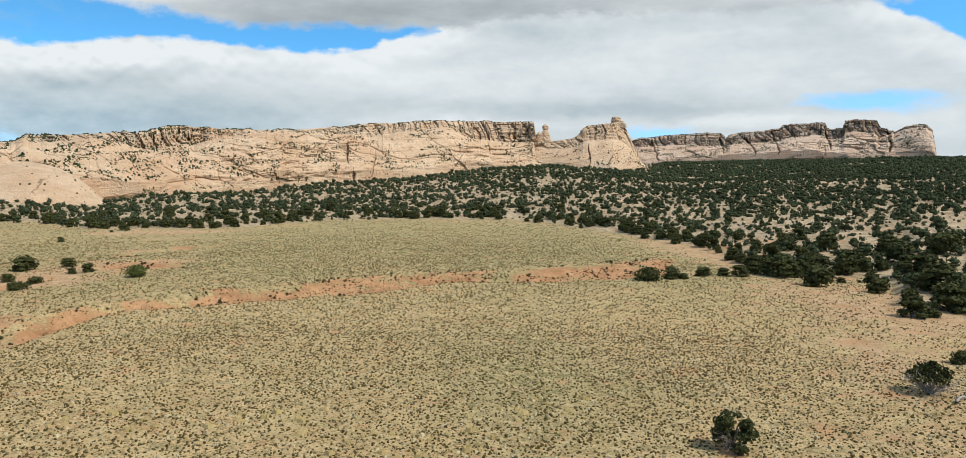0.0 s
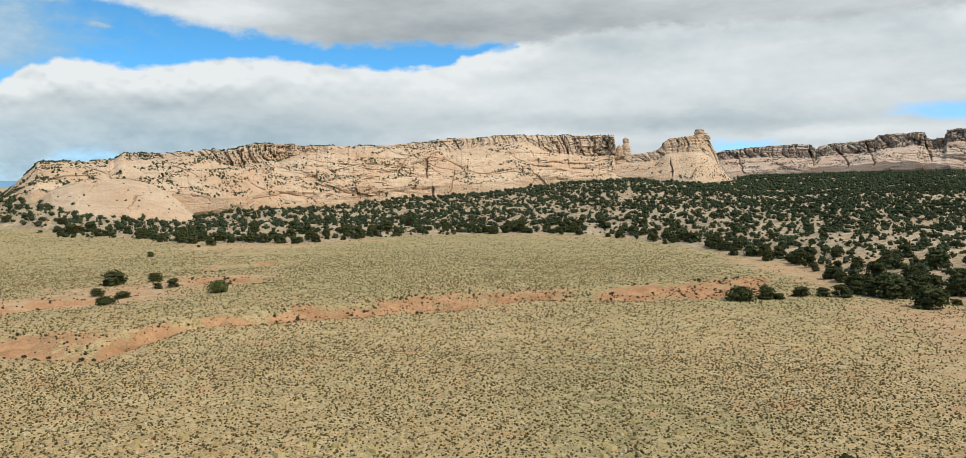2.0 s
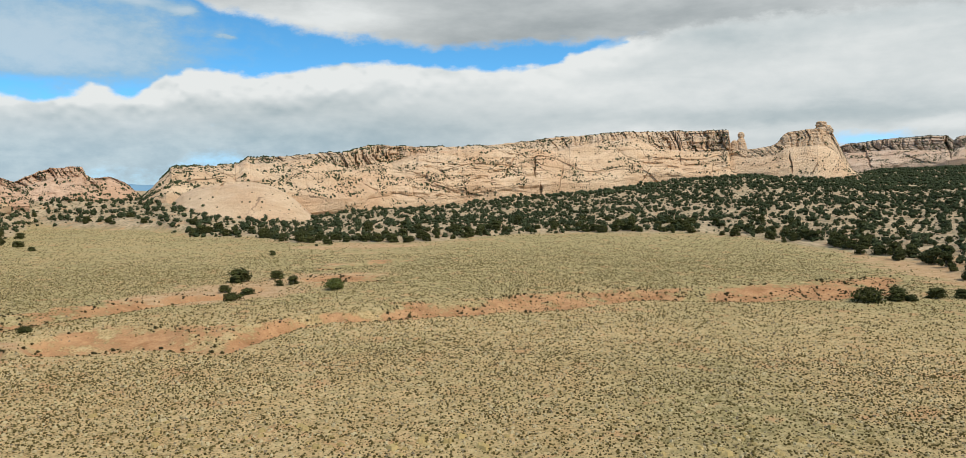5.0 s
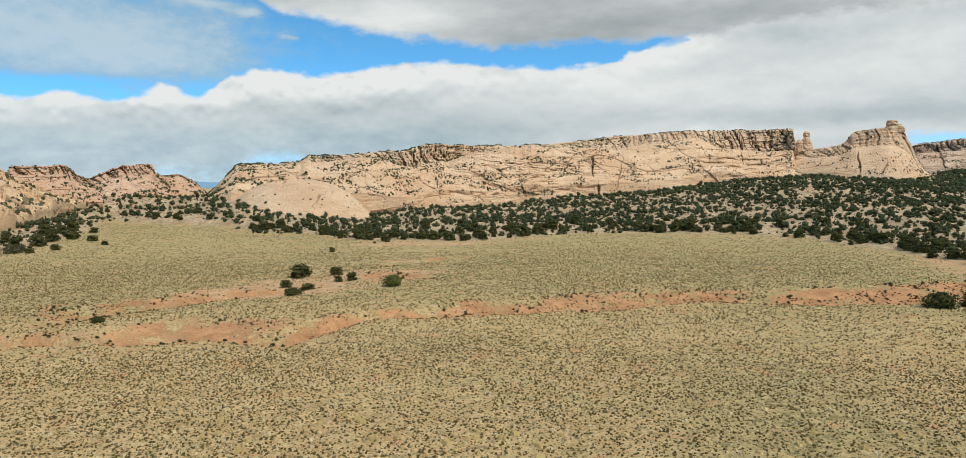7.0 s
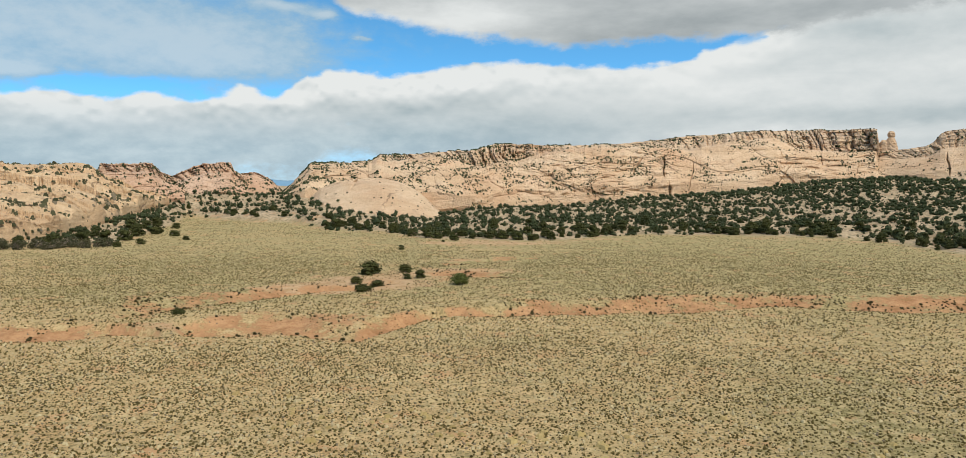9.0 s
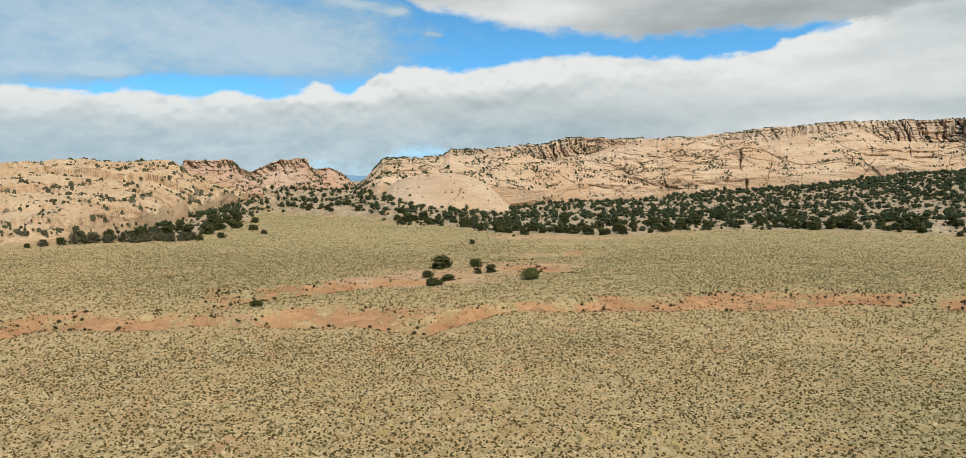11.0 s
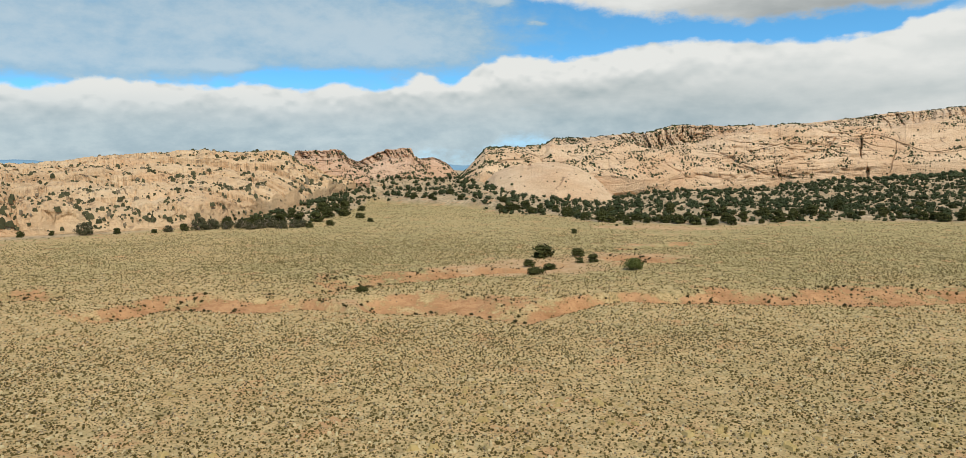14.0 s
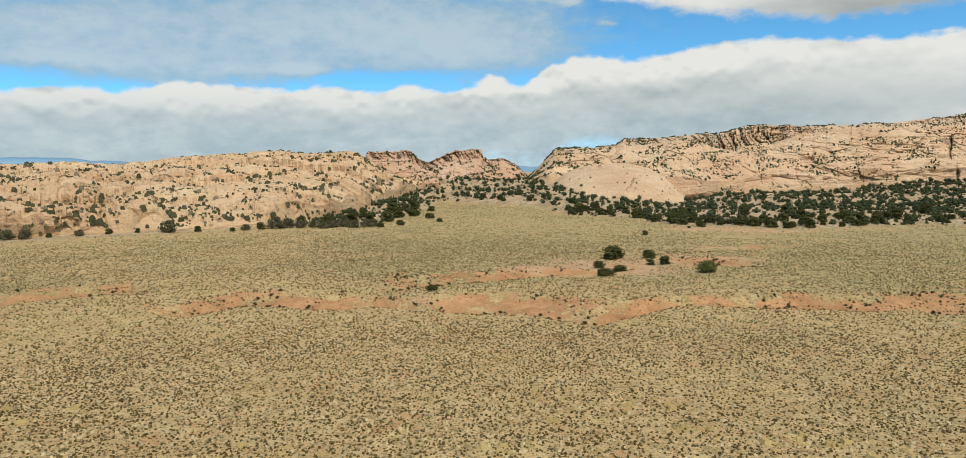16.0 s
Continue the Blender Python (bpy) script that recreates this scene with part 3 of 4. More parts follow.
def rock_front(name, mat, az, foot_r, foot_z, top_seen, setback, seed, n, label, category, band, edge, domes, blocks, jag=1.0, clefts=(), depth=70.0, calm=None, steps=None, mass=14.0, drape=0.45, heave=0.0):
    """A sandstone front seen from the meadow. Foot, rim height by bearing and setback; band: where the steep rim beds begin, edge: their share of
    the setback; domes: rows of (width, height, depth, lean) of the swells; blocks: depth of the jointed rim blocks; calm: how smooth, by bearing."""
    cols, front, top = n
    a = np.linspace(az[0], az[-1], cols)
    rb, zb = np.interp(a, *foot_r), np.interp(a, *foot_z)
    back = np.interp(a, *setback)
    rim = rb + back
    zt = sight(rim, np.interp(a, *top_seen))
    x = np.radians(a) * 500
    bumps = np.round(3 * fbm(x / 13, x * 0, 3, seed + 31)) / 3
    zt = zt + jag * (1.6 * bumps + 0.7 * fbm(x / 3, x * 0, 2, seed + 33))
    zt = np.maximum(zt, zb + 0.5)
    w = np.linspace(0, 1, front)[:, None]
    tall = (zt - zb)[None]
    xx = np.broadcast_to(x[None], (front, cols))
    zz = w * tall
    xw = xx + 10 * fbm(xx / 45, zz / 30, 3, seed + 6) + 3.0 * fbm(xx / 11, zz / 9, 2, seed + 9)
    zw = zz + 4 * fbm(xx / 30, zz / 25, 3, seed + 10) + 0.08 * xx * drape
    split = np.interp(a, *band)[None] + 0.07 * fbm(xx / 28, zz * 0, 3, seed + 2)
    split = np.clip(split, 0.2, 0.985)
    share = np.interp(a, *edge)[None]
    # smooth swelling slope below, steep rim beds above
    u = np.clip(w / split, 0, 1)
    slope = drape * u + (1 - drape) * (1 - np.sqrt(np.clip(1 - u ** 1.8, 0, 1)))
    if steps:
        slope = np.interp(np.clip(u + 0.10 * fbm(xx / 40, zz / 30, 3, seed + 4) * np.sin(np.pi * u), 0, 1), *steps)
    up = np.clip((w - split) / (1 - split), 0, 1)
    high = smooth(w - split, -0.015, 0.02)
    beds = 5.0 * (up + 0.12 * fbm(xx / 30, zz / 30, 2, seed + 5))
    kk = np.floor(beds)
    terrace = (kk + smooth(beds - kk, 0.68, 1.0)) / 5.0
    profile = (1 - share) * slope + share * np.where(w > split, 0.5 * terrace + 0.5 * up, 0)
    r = rb[None] + back[None] * profile
    plain = np.interp(a, *calm)[None] if calm else np.zeros((1, cols))
    rug = 1 - plain
    taper = np.minimum(1, 5 * w) * np.minimum(1, 6 * (1 - w) + 0.35)
    r = r + mass * fbm(xx / 70, zz / 60, 2, seed + 7) * taper
    for k, (wide, height, deep, lean) in enumerate(domes):
        f1, f2, tag = cells((xw + lean * zw) / wide, zw / height, seed + 70 + 5 * k)
        gate = (0.35 + 0.65 * rug) * (1 - 0.7 * high)
        r = r - deep * gate * taper * (0.6 + 0.8 * tag) * (1 - np.minimum(f1, 1) ** 2)
        crack = np.exp(-((f2 - f1) / 0.05) ** 2) * smooth(vnoise(xw / (wide * 0.45), zw / (0.5 * height), seed + 77 + k), 0.05, 0.25)
        r = r + 0.24 * deep * gate * taper * crack
    r = r + rug * (1.5 + 2.6 * smooth(fbm(xx / 40, zz / 30, 3, seed + 21), 0.0, 0.3)) * fbm(xw / 5, zw / 2.2, 3, seed + 11) * taper
    # thin partings that follow the beds, broken off along their length
    line = zw / 5.5 + 0.5 * fbm(xx / 22, zz / 14, 2, seed + 12)
    row = np.floor(line)
    gate = smooth(fbm(xw / 18 + row * 7.3, row * 1.7 + zz * 0.05, 2, seed + 19), 0.10, 0.26)
    lip = smooth(line - row, 0.45, 0.88) * (1 - smooth(line - row, 0.92, 1.0))
    r = r - rug * gate * lip * taper * (0.7 + 1.5 * hashed(row, row * 3 + 1, seed))
    # upright joints break the rim beds into blocks of uneven depth
    amount = np.interp(a, *blocks)[None] * high
    for size, rise, deep in ((8.0, 2.2, 1.0), (3.4, 4.0, 0.55)):
        column = xw / size + 0.12 * np.floor(beds * rise / 2)
        block = np.floor(column)
        near_edge = np.minimum(column - block, 1 - (column - block))
        r = r + amount * deep * ((hashed(block, block * 0, seed + 16) - 0.5) * 1.2 + (hashed(block, np.floor(beds * rise / 2), seed + 17) - 0.5) * 0.35 + 1.1 * np.exp(-(near_edge / 0.12) ** 2) * (hashed(block, block * 0, seed + 18) > 0.4))
    r = r - 0.5 * amount * smooth(w, 0.95, 0.965) * smooth(fbm(xw / 20, zz * 0, 2, seed + 97), -0.12, 0.08)
    # no deep hollows under the swells
    r = np.maximum(r, np.maximum.accumulate(r, 0) - 1.6 - 1.6 * high)
    for where, low, high_w, slant, wide, deep in clefts:
        tip = 0.35 + 0.65 * np.sin(np.pi * np.clip((w - low) / (high_w - low), 0, 1))
        off = (a[None] - where - slant * (w - low) - 0.2 * fbm(zz / 6, xx / 20, 3, seed + 90)) / (wide * 0.7 * tip)
        r = r + deep * np.exp(-off ** 2) * smooth(w, low - 0.04, low + 0.04) * (1 - smooth(w, high_w - 0.06, high_w + 0.06))
    z = zb[None] + zz
    if heave:
        # humps and broken ledges on a slope too gentle for a front
        still = np.minimum(1, 8 * w) * (1 - 0.75 * smooth(w, 0.8, 1.0))
        for wide, long, tall_h, k in ((22, 24, 1.5, 0), (9, 10, 0.8, 1), (3.6, 5, 0.36, 2)):
            f1, f2, tag = cells(xw * rb[None] / 500 / wide, r / long + 0.3 * xw / wide, seed + 120 + 5 * k)
            z = z + heave * still * tall_h * ((0.5 + tag) * np.sqrt(np.clip(1 - 1.15 * f1 ** 2, 0, 1)) - 0.45)
    z[0] -= 3.0
    sheets, levels, rough = [polar(np.broadcast_to(a, r.shape), r, z)], [np.broadcast_to(w, r.shape)], [high * np.clip(np.interp(a, *blocks)[None] / 4, 0.25, 1)]
    # top and back
    ahead = np.linspace(0.04, 1, top)[:, None]
    rt = np.maximum(r[-1], rim)[None] + depth * ahead ** 1.6
    fall = smooth(ahead, 0.55, 1.0)
    zt2 = (zt[None] - 0.6 * ahead * (1 + jag) + 0.5 * jag * fbm(xx[:top] / 8, rt / 8, 2, seed + 60) * (1 - ahead)) * (1 - fall) + (zb[None] - 6) * fall
    sheets.append(polar(np.broadcast_to(a, rt.shape), rt, zt2))
    levels.append(np.ones(rt.shape))
    rough.append(np.full(rt.shape, 0.6))
    verts, level, cap = np.concatenate(sheets), np.concatenate(levels), np.concatenate(rough)
    LEDGES.setdefault(category, []).append((verts, level, cap, front))
    base = tagged(new(name), label, category)
    cut = int(front * float(np.mean(np.interp(a, *band))))
    for piece, rows, words in (("slope", slice(0, cut + 1), "smooth jointed slickrock"), ("caprock", slice(cut, None), "ledgy weathered rim beds")):
        me = mesh_of(piece, verts[rows].reshape(-1, 3), grid_faces(len(verts[rows]), cols), mat)
        field(me, "cap", cap[rows])
        ob = new(piece, me)
        ob.parent = base
        tagged(ob, words)
    return base


foot = (FOOT_AZ, FOOT_R)
foot_z = (FOOT_AZ, [EYE.z + r * math.tan(radians(e)) for r, e in zip(FOOT_R, FOOT_SEEN)])

mesa_foot = ([-17.3, -15.5, -12.5, -6, -3.5, 0, 8, 15, 20, 25.4], [445, 440, 452, 452, 455, 500, 540, 580, 620, 652])
mesa_foot_z = ([-17.3, -15.5, -12.5, -6, -3.5, 0, 8, 15, 20, 25.4], [9, 7, 3, 1.5, 1.5, 3.4, 7.0, 9.4, 15.7, 20.2])
rock_front("mesa", TAN_ROCK, (-17.3, 25.4), mesa_foot, mesa_foot_z,
           ([-17.3, -16.5, -15.7, -15.1, -13, -10.7, -10.1, -5.8, -3.6, -1.9, -0.9, 2.5, 6.4, 9.0, 12.1, 16.5, 20.6, 24.2, 24.4, 25.4],
            [-1.3, -0.4, 0.35, 1.0, 1.2, 1.24, 1.7, 1.98, 2.1, 2.5, 2.55, 2.5, 2.5, 2.75, 3.06, 3.32, 3.40, 3.33, 2.2, 1.9]),
           ([-17.3, -14, -9, -5, 0, 12, 23.6, 24.5, 25.4], [40, 62, 85, 95, 92, 80, 64, 52, 46]), 100, (1250, 170, 12), "long mesa of tan layered sandstone with smooth lower slopes", "mesa",
           ([-17.3, -10.4, -10, -6, -4, -2.6, 0, 2, 6, 9, 12, 15, 18, 19.5, 22, 25.4], [0.95, 0.94, 0.86, 0.86, 0.76, 0.68, 0.72, 0.84, 0.92, 0.86, 0.76, 0.84, 0.86, 0.68, 0.60, 0.58]),
           ([-17.3, -10, -3, 0, 6, 12, 18, 25.4], [0.08, 0.14, 0.14, 0.12, 0.16, 0.26, 0.2, 0.22]),
           [(46, 26, 9.0, 0.9), (18, 9, 4.6, 0.6), (7, 4, 1.7, 0.3)], ([-17.3, -10.2, -9.8, -3, 0, 4, 8, 12, 18, 20, 23.8, 24.3], [1.0, 1.0, 4.0, 3.2, 3.0, 1.6, 2.2, 3.0, 2.6, 4.2, 4.2, 0.6]), 0.75,
           [(10.55, 0.34, 0.66, -0.3, 0.08, 7), (10.9, 0.02, 0.2, -0.1, 0.12, 4), (12.2, 0.08, 0.55, 0.9, 0.04, 2.5), (-1.1, 0.76, 0.97, 0.1, 0.12, 7), (-2.6, 0.72, 0.95, 0.1, 0.09, 6), (-0.2, 0.78, 0.97, 0, 0.06, 4),
            (21.0, 0.34, 0.56, -0.4, 0.05, 3), (18.4, 0.1, 0.45, 2.4, 0.04, 2), (8.3, 0.35, 0.7, 2.2, 0.10, 3), (5.6, 0.08, 0.4, -1.4, 0.04, 2), (23.0, 0.05, 0.34, 0.5, 0.05, 2), (-12.6, 0.40, 0.60, 1.6, 0.3, 5), (-7.6, 0.48, 0.60, 3.0, 0.2, 2.5)], 90,
           ([-17, -13, -9, -6, -3, 0, 7, 11, 12.5, 14, 18, 19.5, 25], [0.2, 0.3, 0.15, 0.2, 0.1, 0.0, 0.1, 0.2, 0.7, 0.85, 0.8, 0.2, 0.1]), mass=14.0)
rock_front("rock_dome", TAN_ROCK, (-15.9, -5.2), ([-15.9, -13, -10, -7, -5.2], [402, 384, 376, 384, 408]), ([-15.9, -14.5, -12, -9, -5.2], [3.5, 1.6, 0.4, 0.1, 0.4]),
           ([-15.9, -15.2, -14.4, -13.4, -12.4, -11.2, -10.0, -9.1, -8.3, -7.6, -6.9, -6.2, -5.2], [-2.6, -1.4, -0.70, -0.28, -0.06, 0.04, 0.05, -0.12, -0.40, -0.78, -1.30, -1.95, -2.9]),
           ([-15.9, -10, -5.2], [40, 62, 34]), 150, (330, 90, 12), "smooth swelling dome of bare tan slickrock", "rock dome", ([-15.9, -5.2], [0.95, 0.95]), ([-15.9, -5.2], [0.05, 0.05]),
           [(34, 18, 2.2, 1.4)], ([-15.9, -5.2], [0.3, 0.3]), 0.15, [(-12.2, 0.78, 0.98, 1.5, 0.2, 3)], 50, ([-15.9, -14, -13, -5.2], [0.2, 0.6, 0.9, 0.9]), mass=5.0, drape=0.3)
rock_front("rock_butte", TAN_ROCK, (24.4, 32.7), ([24.4, 27, 30, 32.7], [655, 640, 640, 668]), ([24.4, 28, 32.7], [19.5, 20.3, 21]),
           ([24.4, 26.0, 27.0, 27.45, 27.8, 28.1, 29.6, 30.5, 30.9, 31.2, 31.6, 32.1, 32.7], [1.95, 2.05, 2.2, 2.45, 2.95, 3.12, 3.32, 3.26, 2.95, 2.35, 1.5, 0.55, 0.1]),
           ([24.4, 32.7], [48, 40]), 300, (280, 130, 12), "rounded tan sandstone butte with a ledgy top", "butte",
           ([24.4, 31, 32.7], [0.66, 0.62, 0.8]), ([24.4, 32.7], [0.22, 0.25]), [(48, 40, 3.2, 0.4), (22, 12, 1.0, 0.4)], ([24.4, 27, 32.7], [1.2, 1.7, 1.4]), 0.35,
           [(28.35, 0.12, 0.52, -0.45, 0.07, 5), (29.6, 0.05, 0.32, 1.4, 0.06, 2)], 50, ([24.4, 26, 27, 32], [0.2, 0.4, 0.7, 0.7]), mass=6.0)
rock_front("far_mesa", SHADED_GREY_ROCK, (30.4, 50.75), ([30.4, 40, 50.75], [985, 995, 1005]), ([30.4, 34, 50.75], [27, 28.6, 38.5]),
           ([30.4, 31.6, 34.2, 37.4, 37.8, 38.1, 41.3, 41.55, 44.15, 44.3, 45.25, 45.4, 46.0, 47.25, 47.5, 48.3, 48.9, 49.5, 50.1, 50.45, 50.6, 50.75],
            [1.9, 2.15, 2.45, 2.62, 2.28, 2.5, 2.92, 3.15, 3.25, 2.85, 2.82, 3.28, 3.45, 3.28, 2.85, 2.58, 2.95, 3.06, 3.02, 2.7, 2.0, 1.15]),
           ([30.4, 40, 48, 50.75], [70, 75, 55, 30]), 500, (720, 120, 12), "distant mesa of grey and tan banded cliffs", "mesa",
           ([30.4, 37, 38, 41, 44.5, 47.4, 48.2, 50.75], [0.66, 0.58, 0.62, 0.62, 0.66, 0.62, 0.86, 0.86]), ([30.4, 50.75], [0.16, 0.16]),
           [(60, 60, 10, 0.7), (20, 16, 6.0, 0.4), (8, 6, 2.2, 0.2)], ([30.4, 44, 47.6, 48.4, 50.75], [5.0, 5.0, 7.0, 1.5, 1.5]), 1.1,
           [(33.2, 0.1, 0.9, -0.7, 0.10, 9), (37.75, 0.3, 1, -0.6, 0.12, 14), (39.8, 0.2, 0.8, -1.1, 0.12, 9), (41.3, 0.2, 1, -0.7, 0.10, 9), (44.6, 0.3, 0.9, -0.8, 0.12, 10), (48.2, 0.2, 0.95, -0.3, 0.14, 12)], 110,
           ([30.4, 47.5, 48.4, 50.75], [0.05, 0.05, 0.7, 0.8]), mass=16.0)
rock_front("slickrock_hill", PALE_ROCK, (-61, -24.6), ([-61, -52, -45, -40, -36, -32, -29, -26, -24.6], [258, 252, 250, 256, 262, 290, 330, 400, 430]),
           ([-61, -40, -34, -30, -27, -24.6], [0, 0.3, 1.0, 2.0, 4.5, 6]),
           ([-61, -52, -45, -40.4, -35.5, -30.8, -29.3, -28.6, -26, -24.6], [-0.5, -0.34, 0.0, 0.3, 0.56, 0.68, 0.45, -0.2, -0.9, -1.4]),
           ([-61, -45, -36, -30, -24.6], [210, 210, 190, 140, 60]), 700, (1100, 170, 14), "low rolling hill of pale sandstone ledges dotted with shrubs", "rock hill",
           ([-61, -24.6], [0.90, 0.88]), ([-61, -24.6], [0.10, 0.10]), [(26, 5.5, 8.5, 2.0), (10, 3.0, 4.2, 1.0), (3.8, 1.5, 1.6, 0.0)], ([-61, -24.6], [1.6, 2.0]), 0.5, (), 90,
           ([-61, -46, -40, -33, -29, -24.6], [0.0, 0.1, 0.15, 0.35, 0.55, 0.3]),
           ([0, 0.12, 0.24, 0.36, 0.50, 0.62, 0.74, 0.88, 1.0], [0, 0.04, 0.18, 0.25, 0.46, 0.53, 0.74, 0.81, 1.0]), mass=8.0, drape=0.1, heave=3.4)
for az0, az1, tops, r0, seed, band, words in (
        (-30.4, -23.6, ([-30.4, -29.3, -28.95, -28.8, -25.9, -25.6, -25.1, -24.4, -23.6], [-0.6, 0.2, 0.35, 0.9, 0.98, 0.9, 0.35, 0.12, -0.6]), 440, 810, 0.72, "blocky sandstone butte with a flat ledgy top"),
        (-25.4, -19.4, ([-25.4, -24.2, -23.0, -22.4, -20.55, -20.35, -19.8, -19.4], [-0.3, 0.2, 0.8, 1.04, 1.1, 0.6, 0.25, -0.3]), 470, 830, 0.70, "stepped sandstone butte with shrubs on its ledges"),
        (-21.0, -16.9, ([-21.0, -19.6, -18.9, -18.0, -16.9], [0.1, 0.38, 0.45, 0.0, -1.0]), 490, 850, 0.94, "low cone of smooth pink sandstone")):
    rock_front("rock_butte", PINK_ROCK, (az0, az1), ([az0, az1], [r0, r0]), ([az0, az1], [sight(r0, -1.75), sight(r0, -1.45)]), tops,
               ([az0, az1], [34, 34]), seed, (260, 95, 10), words, "butte", ([az0, az1], [band, band]), ([az0, az1], [0.12, 0.12]), [(22, 9, 4.5, 0.6), (8, 3.5, 2.2, 0.0), (3, 1.6, 0.8, 0.0)] if band < 0.9 else [(26, 9, 1.5, 0.0)],
               ([az0, az1], [2.6, 2.6]), 0.6 if band < 0.9 else 0.2, (), 26, None if band < 0.9 else ([az0, az1], [0.6, 0.6]), mass=5.0, drape=0.7)


def boulder_stack(name, az, r, z, heights, widths, mat, label, seed):
    """A pile of worn rock drums, tapering and leaning as the stone does."""
    rings, around = 60, 40
    t = np.linspace(0, 1, rings)[:, None]
    ang = np.linspace(0, 2 * np.pi, around, endpoint=False)[None]
    wide = np.interp(t, heights[0], heights[1])
    rad = wide * widths * (1 + 0.22 * fbm(np.cos(ang) * 1.3 + t * 5, np.sin(ang) * 1.3 + t * 2, 3, seed) + 0.12 * fbm(t * 22, ang * 0, 2, seed + 4))
    tall = heights[2]
    verts = np.stack([rad * np.cos(ang), rad * np.sin(ang) * 0.9, np.broadcast_to(t * tall, rad.shape)], -1).reshape(-1, 3)
    me = mesh_of(name, verts, grid_faces(rings, around, True), mat)
    field(me, "cap", np.full(len(verts), 0.7))
    ob = new(name, me)
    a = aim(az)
    ob.location = (r * math.sin(a), r * math.cos(a), z)
    return tagged(ob, label, "rock spire")


boulder_stack("rock_spire", 25.05, 702, sight(702, 1.7), ([0, 0.2, 0.42, 0.58, 0.66, 0.72, 0.80, 0.9, 0.97, 1], [2.1, 1.6, 1.3, 1.15, 0.85, 0.62, 0.78, 0.82, 0.55, 0.02], 19), 3.3, TAN_ROCK,
              "slender sandstone pillar with a rounded head", 5)
boulder_stack("rock_spire", 30.15, 690, sight(690, 3.1), ([0, 0.3, 0.42, 0.6, 0.85, 0.96, 1], [1.4, 1.2, 0.9, 1.0, 0.95, 0.7, 0.02], 8.5), 4.3, TAN_ROCK,
              "stubby sandstone knob standing on the butte", 9)


boulder_stack("rock_spire", 30.55, 690, sight(690, 3.0), ([0, 0.4, 0.7, 0.92, 1], [1.5, 1.25, 1.0, 0.7, 0.02], 6.5), 3.2, TAN_ROCK,
              "squat sandstone boulder beside the knob on the butte", 15)
boulder_stack("rock_spire", 24.62, 700, sight(700, 1.9), ([0, 0.3, 0.6, 0.8, 0.94, 1], [1.6, 1.3, 1.1, 1.05, 0.7, 0.02], 9.5), 2.6, TAN_ROCK,
              "short sandstone pillar at the foot of the mesa's end", 25)


def build_backdrop():
    az = np.linspace(-75, 75, 420)
    tops = np.interp(az, [-75, -58, -52, -49, -46, -43, -40, -25, -18, -15, 75], [0.35, 0.6, 0.55, 0.4, 0.25, 0.0, -0.25, -0.3, -0.12, -0.22, -0.3])
    tops = tops + 0.22 * fbm(az / 3, az * 0, 5, 77)
    z = np.stack([np.full_like(az, -60), sight(4300, tops) - 20, sight(4500, tops), np.full_like(az, -60)])
    r = np.array([4150, 4250, 4500, 4680])[:, None] + 0 * z
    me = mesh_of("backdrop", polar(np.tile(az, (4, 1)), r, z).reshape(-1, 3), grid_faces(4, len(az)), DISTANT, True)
    tagged(new("backdrop", me), "mountain range painted hazy blue, on the horizon", "mountains", kind="structure")


build_backdrop()


# ---------------------------------------------------------------- plants
def tube(points, radii, sides=6):
    points = np.asarray(points, float)
    verts, faces = [], []
    for i, (p, rad) in enumerate(zip(points, radii)):
        d = points[min(i + 1, len(points) - 1)] - points[max(i - 1, 0)]
        d /= np.linalg.norm(d) + 1e-9
        u = np.cross(d, (0.3, 0.9, 0.2))
        u /= np.linalg.norm(u)
        v = np.cross(d, u)
        ang = np.linspace(0, 2 * np.pi, sides, endpoint=False)
        verts.append(p + rad * (np.cos(ang)[:, None] * u + np.sin(ang)[:, None] * v))
    return np.concatenate(verts), grid_faces(len(points), sides, True)


def joined(pieces):
    verts, faces, n = [], [], 0
    for v, f in pieces:
        verts.append(v)
        faces.append(np.asarray(f) + n)
        n += len(v)
    return np.concatenate(verts), np.concatenate(faces)


def leaves(rng, centres, normals, size):
    """Small folded sprays of foliage, one quad each, facing roughly outward."""
    n = len(centres)
    d = normals + rng.normal(0, 0.55, (n, 3))
    d /= np.linalg.norm(d, axis=1)[:, None]
    u = np.cross(d, rng.normal(0, 1, (n, 3)))
    u /= np.linalg.norm(u, axis=1)[:, None]
    v = np.cross(d, u)
    s = size * rng.uniform(0.6, 1.35, (n, 1))
    quad = np.stack([centres - u * s * 0.7 - v * s * 0.4, centres + u * s * 0.2 - v * s * 0.8 + d * s * 0.3, centres + u * s * 0.8 + v * s * 0.3,
                     centres - u * s * 0.1 + v * s * 0.9 + d * s * 0.35], 1)
    return quad.reshape(-1, 3), np.arange(4 * n).reshape(-1, 4)


